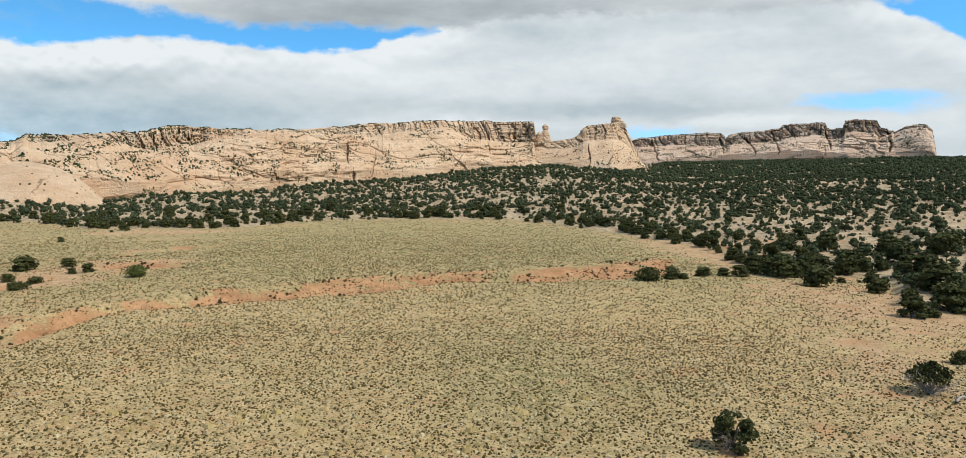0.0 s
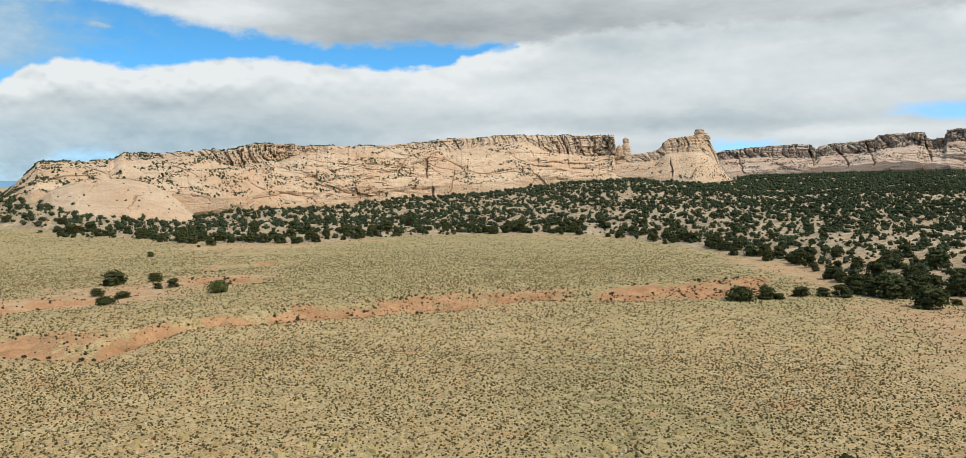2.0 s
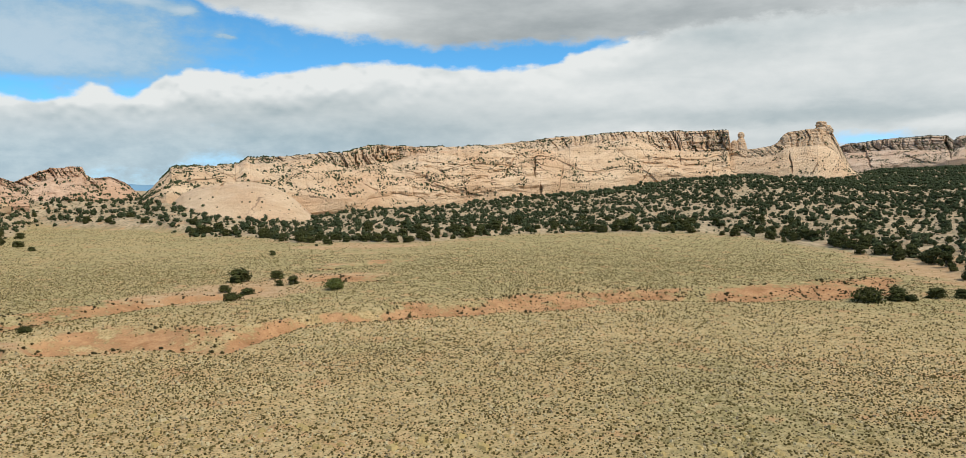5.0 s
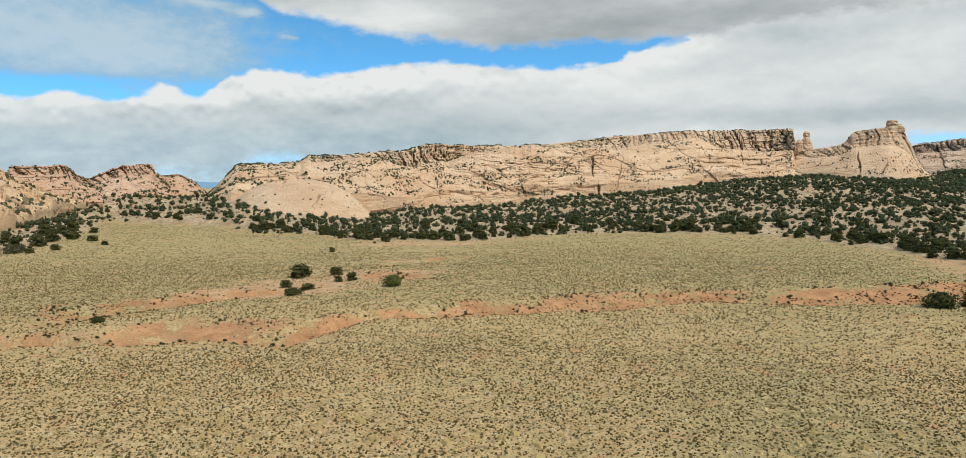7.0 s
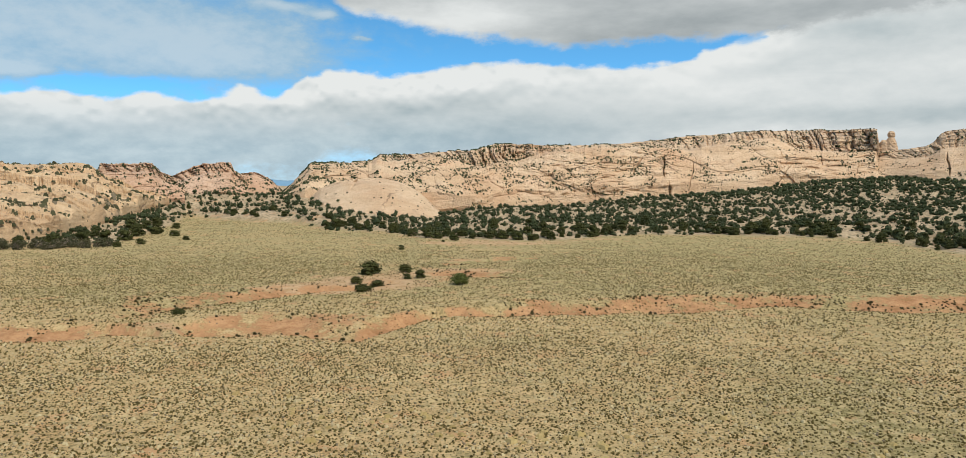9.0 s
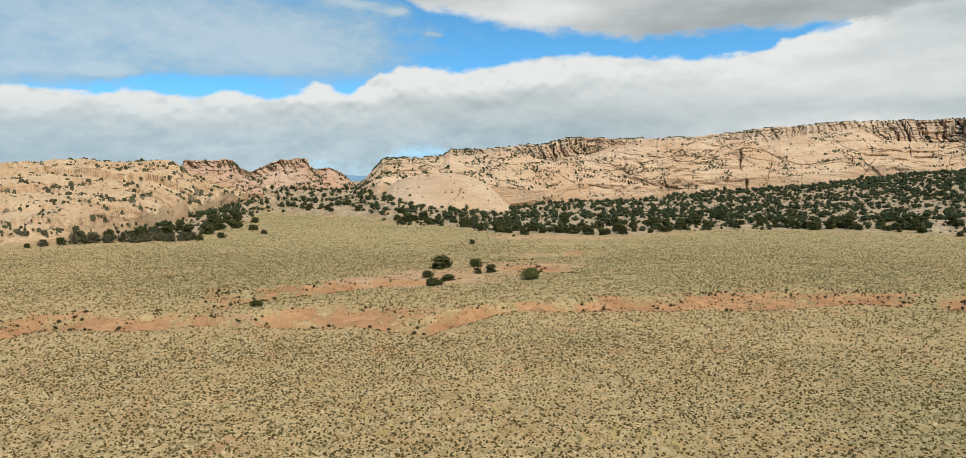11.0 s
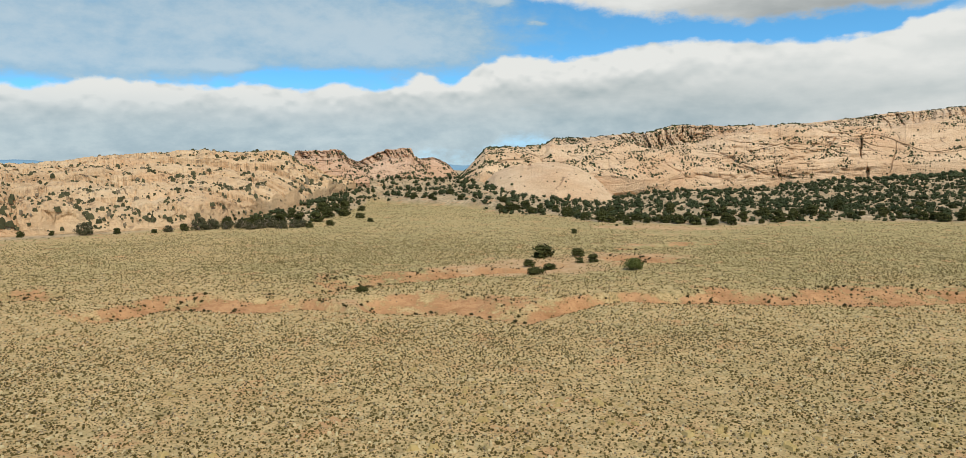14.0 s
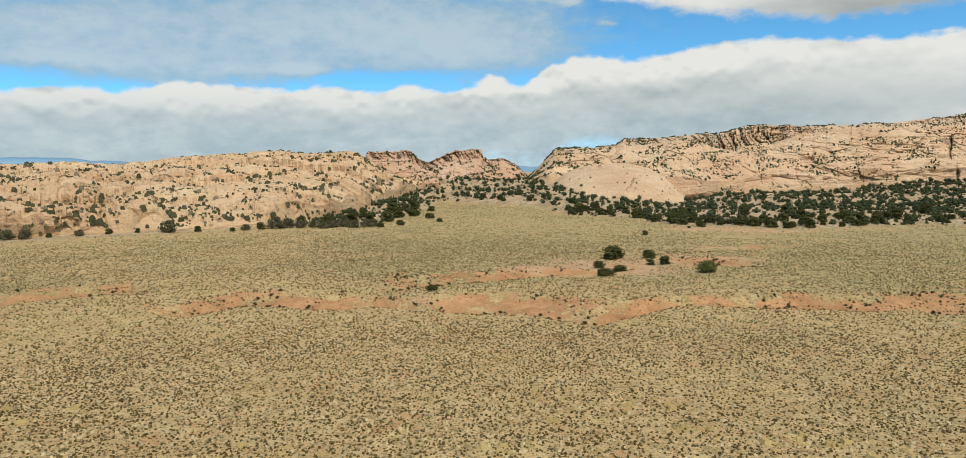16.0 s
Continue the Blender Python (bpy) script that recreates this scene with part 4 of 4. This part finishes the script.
def lumps_of(rng, width, tall, count, low, swell):
    """Centres and radii of the lumps that make up a crown."""
    a = rng.uniform(0, 2 * np.pi, count)
    h = rng.uniform(low, 1, count)
    reach = np.sqrt(np.clip(1.0 - (0.92 * h) ** 2.2, 0.02, 1)) * np.sqrt(rng.uniform(0.12, 1, count))
    size = rng.uniform(0.7, 1.15, count) * width * swell / count ** 0.33
    c = np.stack([np.cos(a) * reach * (width * 0.5 - size * 0.8), np.sin(a) * reach * (width * 0.5 - size * 0.8), size * 0.55 + h * (tall - size * 1.25)], -1)
    return c, size


def crown_of(rng, width, tall, count, sprays, low=0.18, core=0.62, spray=0.062, swell=0.5):
    c, size = lumps_of(rng, width, tall, count, low, swell)
    pick = rng.choice(count, sprays, p=size ** 2 / (size ** 2).sum())
    d = rng.normal(0, 1, (sprays, 3))
    d /= np.linalg.norm(d, axis=1)[:, None]
    squash = np.array([1.1, 1.1, 0.78])
    shell = c[pick] + d * squash * size[pick][:, None] * rng.uniform(0.75, 1.12, (sprays, 1))
    keep = shell[:, 2] > 0.05
    pieces = [leaves(rng, shell[keep], d[keep], spray * width ** 0.6)]
    # dense heart of each lump
    ring = np.linspace(0, 2 * np.pi, 5, endpoint=False)
    lat = np.array([-0.9, 0.0, 0.9])
    for p, s in zip(c, size):
        rad = np.sqrt(1 - lat ** 2)[:, None] * core * s * rng.uniform(0.85, 1.2, (3, 5))
        v = np.stack([rad * np.cos(ring), rad * np.sin(ring), np.broadcast_to(lat[:, None] * core * s * 0.75, rad.shape)], -1) + p
        v[..., 2] = np.maximum(v[..., 2], 0.03)
        pieces.append((v.reshape(-1, 3), grid_faces(3, 5, True)))
    return joined(pieces)


def stems_of(rng, width, tall, limbs, dead=0, around=False):
    pieces = []
    for k in range(limbs + dead):
        a, out = rng.uniform(0, 2 * np.pi), rng.uniform(0.15, 0.42) * width
        end = np.array([math.cos(a) * out, math.sin(a) * out, tall * rng.uniform(0.45, 0.85)])
        if k >= limbs:
            side = math.cos(a) if around else -abs(math.cos(a))
            end = np.array([side * 0.58 * width, math.sin(a) * 0.4 * width, tall * rng.uniform(0.12, 0.7)])
        s = np.linspace(0, 1, 6)[:, None]
        path = s * end + np.stack([0 * s, 0 * s, 0.12 * tall * np.sin(s * np.pi)], -1)[:, 0] + rng.normal(0, 0.04, (6, 3)) * s
        path[0, 2] = -0.15
        thick = (0.034 if k < limbs else 0.017) * width ** 0.8
        pieces.append(tube(path, np.linspace(thick, thick * 0.25, 6), 5))
        if k >= limbs:
            for _ in range(3):
                start = path[rng.integers(2, 5)]
                tip = start + rng.normal(0, 0.22, 3) * width * 0.6 + (0, 0, 0.1)
                pieces.append(tube([start, (start + tip) / 2 + rng.normal(0, 0.03, 3), tip], [thick * 0.4, thick * 0.3, thick * 0.12], 4))
    return joined(pieces)


def part(name, me, parent, label=""):
    ob = new(name, me)
    ob.parent = parent
    return tagged(ob, label)


def juniper(seed, width, tall, leaf, lumps, sprays, label, low=0.18, dead=0, name="juniper_tree", category="tree", group="", core=0.62, swell=0.5, spray=0.062, wood=None):
    rng = np.random.default_rng(seed)
    base = new(name)
    tagged(base, label, category, group)
    part("trunk", mesh_of("trunk", *stems_of(rng, width, tall, 5, dead, dead > 12), wood or BARK, True), base, "grey weathered limbs")
    part("crown", mesh_of("crown", *crown_of(rng, width, tall, lumps, sprays, low, core, spray, swell), leaf), base)
    return base


def spot(az, r, turn=0.0, size=1.0, sink=0.05, squash=1.0):
    z = float(land(az, r)[0])
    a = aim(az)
    return pose(r * math.sin(a), r * math.cos(a), z - sink, 0, 0, turn) @ Matrix.Diagonal((size, size, size * squash, 1))


# kinds of juniper, 4 m wide, built once
KINDS = [juniper(10 + k, 4.0, h, JUNIPER, 22, 640, "dark green rounded juniper tree on bare sandy soil", 0.0, group="junipers on the meadow", core=0.74, swell=0.52, spray=0.09) for k, h in enumerate((2.9, 3.3, 2.5))]
SHRUB = juniper(31, 4.0, 2.2, FRESH, 18, 1500, "bright olive green spreading shrub on the meadow", 0.05, name="shrub", category="shrub", group="shrubs on the meadow")
LOWBUSH = juniper(33, 4.0, 1.3, JUNIPER, 15, 1200, "low flat dark green bush on sandy soil", 0.0, name="shrub", category="shrub", group="shrubs on the meadow")
used = set()


def set_plant(kind, m, label=""):
    """The first one of a kind is moved to its place, the rest are copies."""
    if kind not in used:
        used.add(kind)
        kind.matrix_basis = m
        ob = kind
    else:
        ob = copy_thing(kind, Matrix.LocRotScale(m.to_translation(), m.to_quaternion(), None) @ Matrix.Diagonal((*m.to_scale(), 1)) @ Matrix.Diagonal((*[1 / s for s in kind.scale], 1)))
    return tagged(ob, label)


# the group on the sandy flat, and those that stand alone: bearing, distance, width, kind
for az, r, width, kind in ((-11.0, 165, 5.4, 2), (-11.9, 149, 2.5, 0), (-10.4, 145, 2.9, 0), (-8.3, 166, 3.1, 0), (-8.2, 155, 1.8, 1), (-7.2, 156, 2.6, 1),
                           (-8.6, 221, 2.1, 1), (-4.7, 253, 3.5, 0), (-5.5, 247, 1.2, 0),
                           (-26.5, 254, 3.1, 0), (-25.5, 300, 5.5, 2), (-24.3, 284, 4.0, 2), (-23.6, 266, 2.3, 0), (-27.9, 248, 2.9, 2), (-24.2, 330, 3.8, 0),
                           (35.0, 141, 3.4, 1), (35.8, 142, 2.2, 2), (37.2, 147, 3.1, 0), (38.6, 150, 2.7, 0), (39.7, 151, 3.5, 1), (40.4, 166, 3.6, 0), (41.3, 161, 3.5, 1),
                           (42.6, 155, 6.2, 1), (45.0, 145, 6.0, 0), (44.5, 159, 3.7, 1), (46.4, 153, 1.8, 0), (47.5, 155, 0.8, 1), (48.2, 156, 3.7, 2), (48.8, 143, 4.1, 0),
                           (48.5, 178, 1.1, 1), (49.9, 175, 7.5, 2), (50.8, 130, 3.6, 0), (51.1, 119, 4.2, 1), (52.2, 121, 2.4, 2), (53.2, 128, 6.7, 0), (52.2, 143, 7.2, 1),
                           (51.3, 163, 6.2, 0), (53.6, 140, 5.5, 1), (46.6, 176, 4.2, 0), (45.2, 188, 6.0, 1), (43.7, 176, 4.4, 0), (49.0, 189, 5.8, 1), (52.2, 184, 7.5, 0), (54.6, 134, 6.0, 1)):
    set_plant(KINDS[kind], spot(az, r, (az * 97) % 360, 1.12 * width / 4.0, squash=0.76))
set_plant(LOWBUSH, spot(-11.4, 138, 40, 0.98))
copy_thing(LOWBUSH, spot(33.2, 138, 200, 1.45, squash=1.25) @ Matrix.Diagonal((*[1 / s for s in LOWBUSH.scale], 1)))
copy_thing(LOWBUSH, spot(-24.2, 122, 120, 0.58, squash=1.2) @ Matrix.Diagonal((*[1 / s for s in LOWBUSH.scale], 1)))
set_plant(SHRUB, spot(-4.3, 145, 0, 1.1, squash=0.9))

GREY = juniper(35, 4.0, 2.4, SAGE, 22, 900, "grey green half-bare shrub at the foot of the slickrock", 0.0, 6, "shrub", "shrub", "shrubs below the slickrock", 0.35, 0.42, 0.07)
for az, r, width in ((-52.0, 248, 4.4), (-51.0, 247, 4.0), (-47.9, 246, 3.0), (-42.5, 247, 5.5), (-37.4, 250, 3.2), (-35.4, 252, 6.0), (-34.6, 254, 5.0), (-33.6, 250, 4.2),
                     (-32.6, 252, 4.6), (-31.4, 249, 4.4), (-30.6, 252, 5.0), (-29.9, 247, 4.0), (-29.0, 249, 4.2), (-32.0, 246, 3.4), (-28.4, 252, 3.6)):
    set_plant(GREY, spot(az, r, (az * 61) % 360, 1.1 * width / 4.0))
for az, r, width in ((-46.2, 247, 2.6), (-38.3, 248, 2.0), (-40.6, 249, 2.4), (-49.6, 247, 2.0), (-44.4, 248, 1.8), (-36.4, 251, 3.0), (-33.6, 259, 4.0),
                     (-31.4, 258, 4.2), (-30.0, 263, 4.6), (-28.6, 266, 4.6), (-27.4, 272, 5.0), (-26.6, 290, 5.2), (-27.0, 310, 5.4), (-26.0, 325, 5.0)):
    set_plant(KINDS[int(width * 10) % 3], spot(az, r, (az * 61) % 360, 1.1 * width / 4.0), "dark green juniper tree below the slickrock")

# the two big bushes near the camera, with dead limbs
NEAR = juniper(51, 3.3, 2.7, JUNIPER, 34, 2200, "dark green juniper bush with dead bare branches at one side", 0.1, 9, "juniper_bush", "bush", core=0.4, swell=0.36)
NEAR.matrix_basis = spot(41.05, 54.2, 25, 1.12, squash=0.92)
OLD = juniper(57, 4.6, 2.9, JUNIPER, 46, 1250, "old juniper, thin crown over a tangle of grey dead limbs", 0.5, 30, "juniper_bush", "bush", core=0.15, swell=0.30, wood=DEADWOOD)
OLD.matrix_basis = spot(53.1, 76.6, -40)
SMALL = juniper(59, 2.2, 1.5, JUNIPER, 12, 1200, "small round dark green juniper bush", 0.05, 1, "juniper_bush", "bush", core=0.7)
SMALL.matrix_basis = spot(54.3, 91.2, 10)


def dead_log(az, r):
    rng = np.random.default_rng(4)
    base = new("dead_branch")
    tagged(base, "fallen grey dead juniper branch lying on dry ground", "dead branch")
    path = [(-1.6, 0, 0.25), (-0.7, 0.15, 0.18), (0.2, 0.0, 0.3), (1.1, -0.2, 0.22), (2.2, 0.1, 0.12)]
    part("limb", mesh_of("limb", *tube(path, [0.13, 0.12, 0.10, 0.08, 0.03], 7), DEADWOOD, True), base)
    for k in range(5):
        p = np.array(path[k % 4]) + rng.normal(0, 0.05, 3)
        q = p + np.array((rng.uniform(-0.3, 1.0), rng.uniform(-0.8, 0.8), rng.uniform(0.1, 0.6)))
        part("twig", mesh_of("twig", *tube([p, (p + q) / 2 + rng.normal(0, 0.07, 3), q], [0.05, 0.035, 0.012], 5), BARK, True), base)
    base.matrix_basis = spot(az, r, 30, 1, -0.02)


dead_log(54.9, 75.5)


# the wood's edge, tree by tree
rng = np.random.default_rng(77)
count = 0
while count < 235:
    az = rng.uniform(-35, 57)
    edge = float(np.interp(az, EDGE_AZ, EDGE_R))
    r = edge + rng.exponential(16) - 4
    z, woods, red, sand, green = land(az, r)
    if woods < 0.35 or (az < -14 and rng.uniform() < 0.45) or (az > 37 and rng.uniform() < 0.5):
        continue
    width = rng.uniform(2.2, 5.0)
    ob = set_plant(KINDS[int(rng.integers(0, 3))], spot(az, r, rng.uniform(0, 360), width / 4.0, squash=rng.uniform(0.85, 1.2)), "dark green juniper tree at the edge of the woodland")
    tagged(ob, group="junipers at the wood's edge")
    count += 1


def scattered(name, plants, spots, mat, label, category):
    """Many plants in one mesh: each a turned and scaled copy of one of a few shapes."""
    rng = np.random.default_rng(len(spots))
    verts, faces, n = [], [], 0
    pick = rng.integers(0, len(plants), len(spots))
    for k, (v, f) in enumerate(plants):
        mine = spots[pick == k]
        if not len(mine):
            continue
        a = rng.uniform(0, 2 * np.pi, len(mine))
        c, s = np.cos(a)[:, None], np.sin(a)[:, None]
        w, h = mine[:, 3:4], mine[:, 4:5]
        out = np.stack([(v[:, 0] * c - v[:, 1] * s) * w + mine[:, 0:1], (v[:, 0] * s + v[:, 1] * c) * w + mine[:, 1:2], v[:, 2] * h + mine[:, 2:3]], -1)
        verts.append(out.reshape(-1, 3))
        faces.append((f[None] + (np.arange(len(mine)) * len(v))[:, None, None]).reshape(-1, f.shape[1]) + n)
        n += out.shape[0] * out.shape[1]
    return tagged(new(name, mesh_of(name, np.concatenate(verts), np.concatenate(faces), mat)), label, category, kind="stuff")


def sector(rng, n, az0, az1, r0, r1):
    az = rng.uniform(az0, az1, n)
    return az, np.sqrt(rng.uniform(r0 ** 2, r1 ** 2, n))


def mound(seed, sides, tall, jag):
    """A low irregular cushion with a ragged crown."""
    q = np.random.default_rng(seed)
    a = np.linspace(0, 2 * np.pi, sides, endpoint=False) + q.uniform(-0.3, 0.3, sides)
    rad = 0.5 * q.uniform(1 - jag, 1 + jag, sides)
    ring = np.stack([rad * np.cos(a), rad * np.sin(a), 0 * a - 0.05], -1)
    crest = np.stack([0.62 * rad * np.cos(a), 0.62 * rad * np.sin(a), tall * q.uniform(0.6, 1.1, sides)], -1)
    peak = np.array([[q.uniform(-0.1, 0.1), q.uniform(-0.1, 0.1), tall * q.uniform(0.7, 1.0)]])
    i, j = np.arange(sides), (np.arange(sides) + 1) % sides
    faces = np.concatenate([np.stack([i, j, j + sides], -1), np.stack([i, j + sides, i + sides], -1), np.stack([i + sides, j + sides, 0 * i + 2 * sides], -1)])
    return np.concatenate([ring, crest, peak]), faces


def woodland():
    rng = np.random.default_rng(5)
    near = [crown_of(np.random.default_rng(s), 1.0, h, 4, 24, 0.0, 0.74, 0.118) for s, h in ((1, 0.75), (2, 0.9), (3, 0.62), (4, 0.8))]
    mid_way = [crown_of(np.random.default_rng(s), 1.0, h, 2, 16, 0.0, 0.80, 0.15) for s, h in ((14, 0.8), (15, 0.7), (16, 0.9), (17, 0.75))]
    far_off = [crown_of(np.random.default_rng(s), 1.0, h, 1, 5, 0.0, 1.02, 0.2) for s, h in ((5, 0.8), (6, 0.7), (7, 0.9))]
    az, r = sector(rng, 145000, -36, 61, 140, 1045)
    edge, far = np.interp(az, EDGE_AZ, EDGE_R), np.interp(az, FOOT_AZ, FOOT_R)
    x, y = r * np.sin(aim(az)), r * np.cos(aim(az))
    clump = fbm(x / 26, y / 26, 3, 8)
    chance = 0.37 + 0.10 * smooth(r, 380, 620) + 0.26 * smooth(az, 26, 40) * smooth(r, 200, 340) + 0.10 * smooth(-az, 12, 18) - 0.06 * smooth(-az, 25, 28) + 0.12 * smooth(az, 2, 14) * (1 - 0.4 * smooth(az, 24, 32)) - 0.12 * smooth(az, 36, 42) * (1 - smooth(r, 165, 215)) + 0.30 * clump
    keep = (r > edge + 3) & (r < far + 6) & (rng.uniform(size=len(az)) < chance)
    az, r, x, y = az[keep], r[keep], x[keep], y[keep]
    w = 0.9 + 2.7 * rng.uniform(0, 1, len(az)) ** 1.9
    spots = np.stack([x, y, land(az, r)[0] - 0.15, w, w * rng.uniform(0.85, 1.25, len(az))], -1)
    close, middle = r < 300, (r >= 300) & (r < 520)
    label = "open woodland of dark green junipers and pinyons on pinkish soil"
    scattered("woodland", near, spots[close], WOODS, label, "woodland")
    scattered("woodland", mid_way, spots[middle], WOODS, label, "woodland")
    scattered("woodland", far_off, spots[r >= 520], WOODS, "distant dark green juniper woodland below the cliffs", "woodland")


def ledge_shrubs():
    """Shrubs and small trees on the flat places of the rocks."""
    rng = np.random.default_rng(6)
    shapes = [mound(s, 7, h, 0.35) for s, h in ((11, 0.7), (12, 0.85), (13, 0.6), (14, 0.75))]
    for category, amount, per_rim in (("mesa", 19000, 2600), ("rock hill", 4600, 1500), ("butte", 2600, 120), ("rock dome", 60, 12)):
        out = []
        for verts, level, cap, front in LEDGES[category]:
            share = amount // len(LEDGES[category])
            rows, cols = level.shape
            i, j = rng.integers(2, front - 3, share * 12), rng.integers(1, cols - 1, share * 12)
            p, q = verts[i, j], verts[i + 2, j]
            run = np.hypot(q[:, 0] - p[:, 0], q[:, 1] - p[:, 1])
            flat = run / (run + np.abs(q[:, 2] - p[:, 2]) + 1e-6)
            clump = fbm(j / (45 if category == "rock hill" else 22), i / (5 if category == "rock hill" else 9), 4, 3) + 0.35 * vnoise(j / 70, i / 40, 8)
            diagonal = np.exp(-np.abs(fbm((j + 2.2 * i) / 60, (i - 0.3 * j) / 70, 2, 23)) / 0.03)
            odds = smooth(clump + 0.22 * diagonal + 0.24 * cap[i, j] + 0.12 * (level[i, j] < 0.12), -0.06, 0.38) * smooth(flat, 0.15, 0.6)
            good = np.flatnonzero((rng.uniform(size=len(i)) < odds) & (run < 14))[:share]
            w = (0.98 if category == "rock hill" else 0.72) * rng.uniform(0.6, 1.0, len(good)) * rng.choice([1.0, 1.5, 2.3], len(good), p=[0.5, 0.36, 0.14])
            out.append(np.concatenate([(p[good] + q[good]) / 2 - (0, 0, 0.3), w[:, None], w[:, None]], 1))
            j = rng.integers(1, cols - 1, per_rim * 3)
            j = j[rng.uniform(size=len(j)) < smooth(fbm(j / 16, j * 0.0, 3, 12), -0.25, 0.3)][:per_rim]
            i = rng.integers(front, front + 5, len(j))
            w = rng.uniform(0.7, 2.4, len(j)) * (0.4 if category == "butte" else 0.8)
            out.append(np.concatenate([verts[i, j] - (0, 0, 0.25), w[:, None], w[:, None]], 1))
        scattered("ledge_shrubs", shapes, np.concatenate(out), SAGE if category == "rock hill" else WOODS, "scattered dark shrubs growing on sandstone ledges", "shrubs")


def low_plants():
    """Tufts of low shrub and dry grass all over the meadow."""
    rng = np.random.default_rng(8)

    def hump(seed, sides, tall):
        q = np.random.default_rng(seed)
        a = np.linspace(0, 2 * np.pi, sides, endpoint=False) + q.uniform(-0.3, 0.3, sides)
        rad = 0.5 * q.uniform(0.7, 1.3, sides)
        ring = np.stack([rad * np.cos(a), rad * np.sin(a), 0 * a - 0.05], -1)
        i, j = np.arange(sides), (np.arange(sides) + 1) % sides
        return np.concatenate([ring, [[q.uniform(-0.15, 0.15), q.uniform(-0.15, 0.15), tall]]]), np.stack([i, j, 0 * i + sides], -1)

    cushions = [mound(s, 5, 0.62, 0.3) for s in (1, 2, 3, 4, 5)]
    humps = [hump(s, 4, 0.7) for s in (6, 7, 8, 9)]
    for name, mat, n, shapes, sizes, reach, fades, label in (
            ("low_shrubs", SCRUB, 105000, cushions, (0.10, 0.29), (44, 100), (0, 1, 88, 101), "small dark green desert shrubs dotting the dry meadow"),
            ("low_shrubs", SCRUB, 240000, humps, (0.16, 0.41), (88, 260), (88, 101, 150, 262), "small dark green desert shrubs dotting the dry meadow"),
            ("low_shrubs", STRAW_SCRUB, 70000, humps, (0.3, 0.7), (95, 430), (95, 200, 380, 431), "scattered low shrubs over the far meadow"),
            ("dry_grass", STRAW, 26000, cushions, (0.16, 0.42), (44, 150), (0, 1, 80, 150), "pale dry grass tufts on the meadow"),
            ("sagebrush", SAGEBRUSH, 1500, [mound(s, 12, 0.42, 0.35) for s in (11, 12, 13, 14)], (0.45, 1.0), (42, 80), (0, 1, 52, 78), "broad pale grey green sagebrush cushions on the meadow")):
        az, r = sector(rng, n, -57, 57, *reach)
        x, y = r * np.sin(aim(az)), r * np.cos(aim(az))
        z, woods, red, sand, green = land(az, r)
        f0, f1, f2, f3 = fades
        fade = smooth(r, f0, f1) * (1 - smooth(r, f2, f3))
        chance = (0.78 + 0.45 * fbm(x / 6, y / 6, 3, 15) + 0.35 * fbm(x / 35, y / 35, 2, 55)) * fade - 0.75 * red - 0.6 * sand
        if name == "sagebrush":
            chance = smooth(fbm(x / 14, y / 7, 3, 91), 0.0, 0.35) * fade
        keep = (rng.uniform(size=n) < chance) & (woods < 0.3)
        w = rng.uniform(0, 1, keep.sum()) ** 1.6 * (sizes[1] - sizes[0]) + sizes[0]
        spots = np.stack([x[keep], y[keep], z[keep] - 0.02, w, w * rng.uniform(0.6, 1.0, keep.sum())], -1)
        scattered(name, shapes, spots, mat, label, "grass" if name == "dry_grass" else "shrubs")
    # darker bushes in the washes
    shapes = [crown_of(np.random.default_rng(s), 1.0, 0.6, 3, 14, 0.0, 0.9, 0.14) for s in (21, 22, 23)]
    az, r = sector(rng, 30000, -56, 40, 92, 182)
    z, woods, red, sand, green = land(az, r)
    keep = np.flatnonzero((red > 0.2) & (fbm(az / 2, r / 6, 3, 4) > -0.05))[:1700]
    w = rng.uniform(0.22, 0.5, len(keep)) * rng.choice([1.0, 1.7], len(keep), p=[0.8, 0.2])
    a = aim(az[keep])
    spots = np.stack([r[keep] * np.sin(a), r[keep] * np.cos(a), z[keep] - 0.05, w, w], -1)
    scattered("wash_shrubs", shapes, spots, WASHBUSH, "small dark bushes on the red banks of the wash", "shrubs")


woodland()
ledge_shrubs()
low_plants()
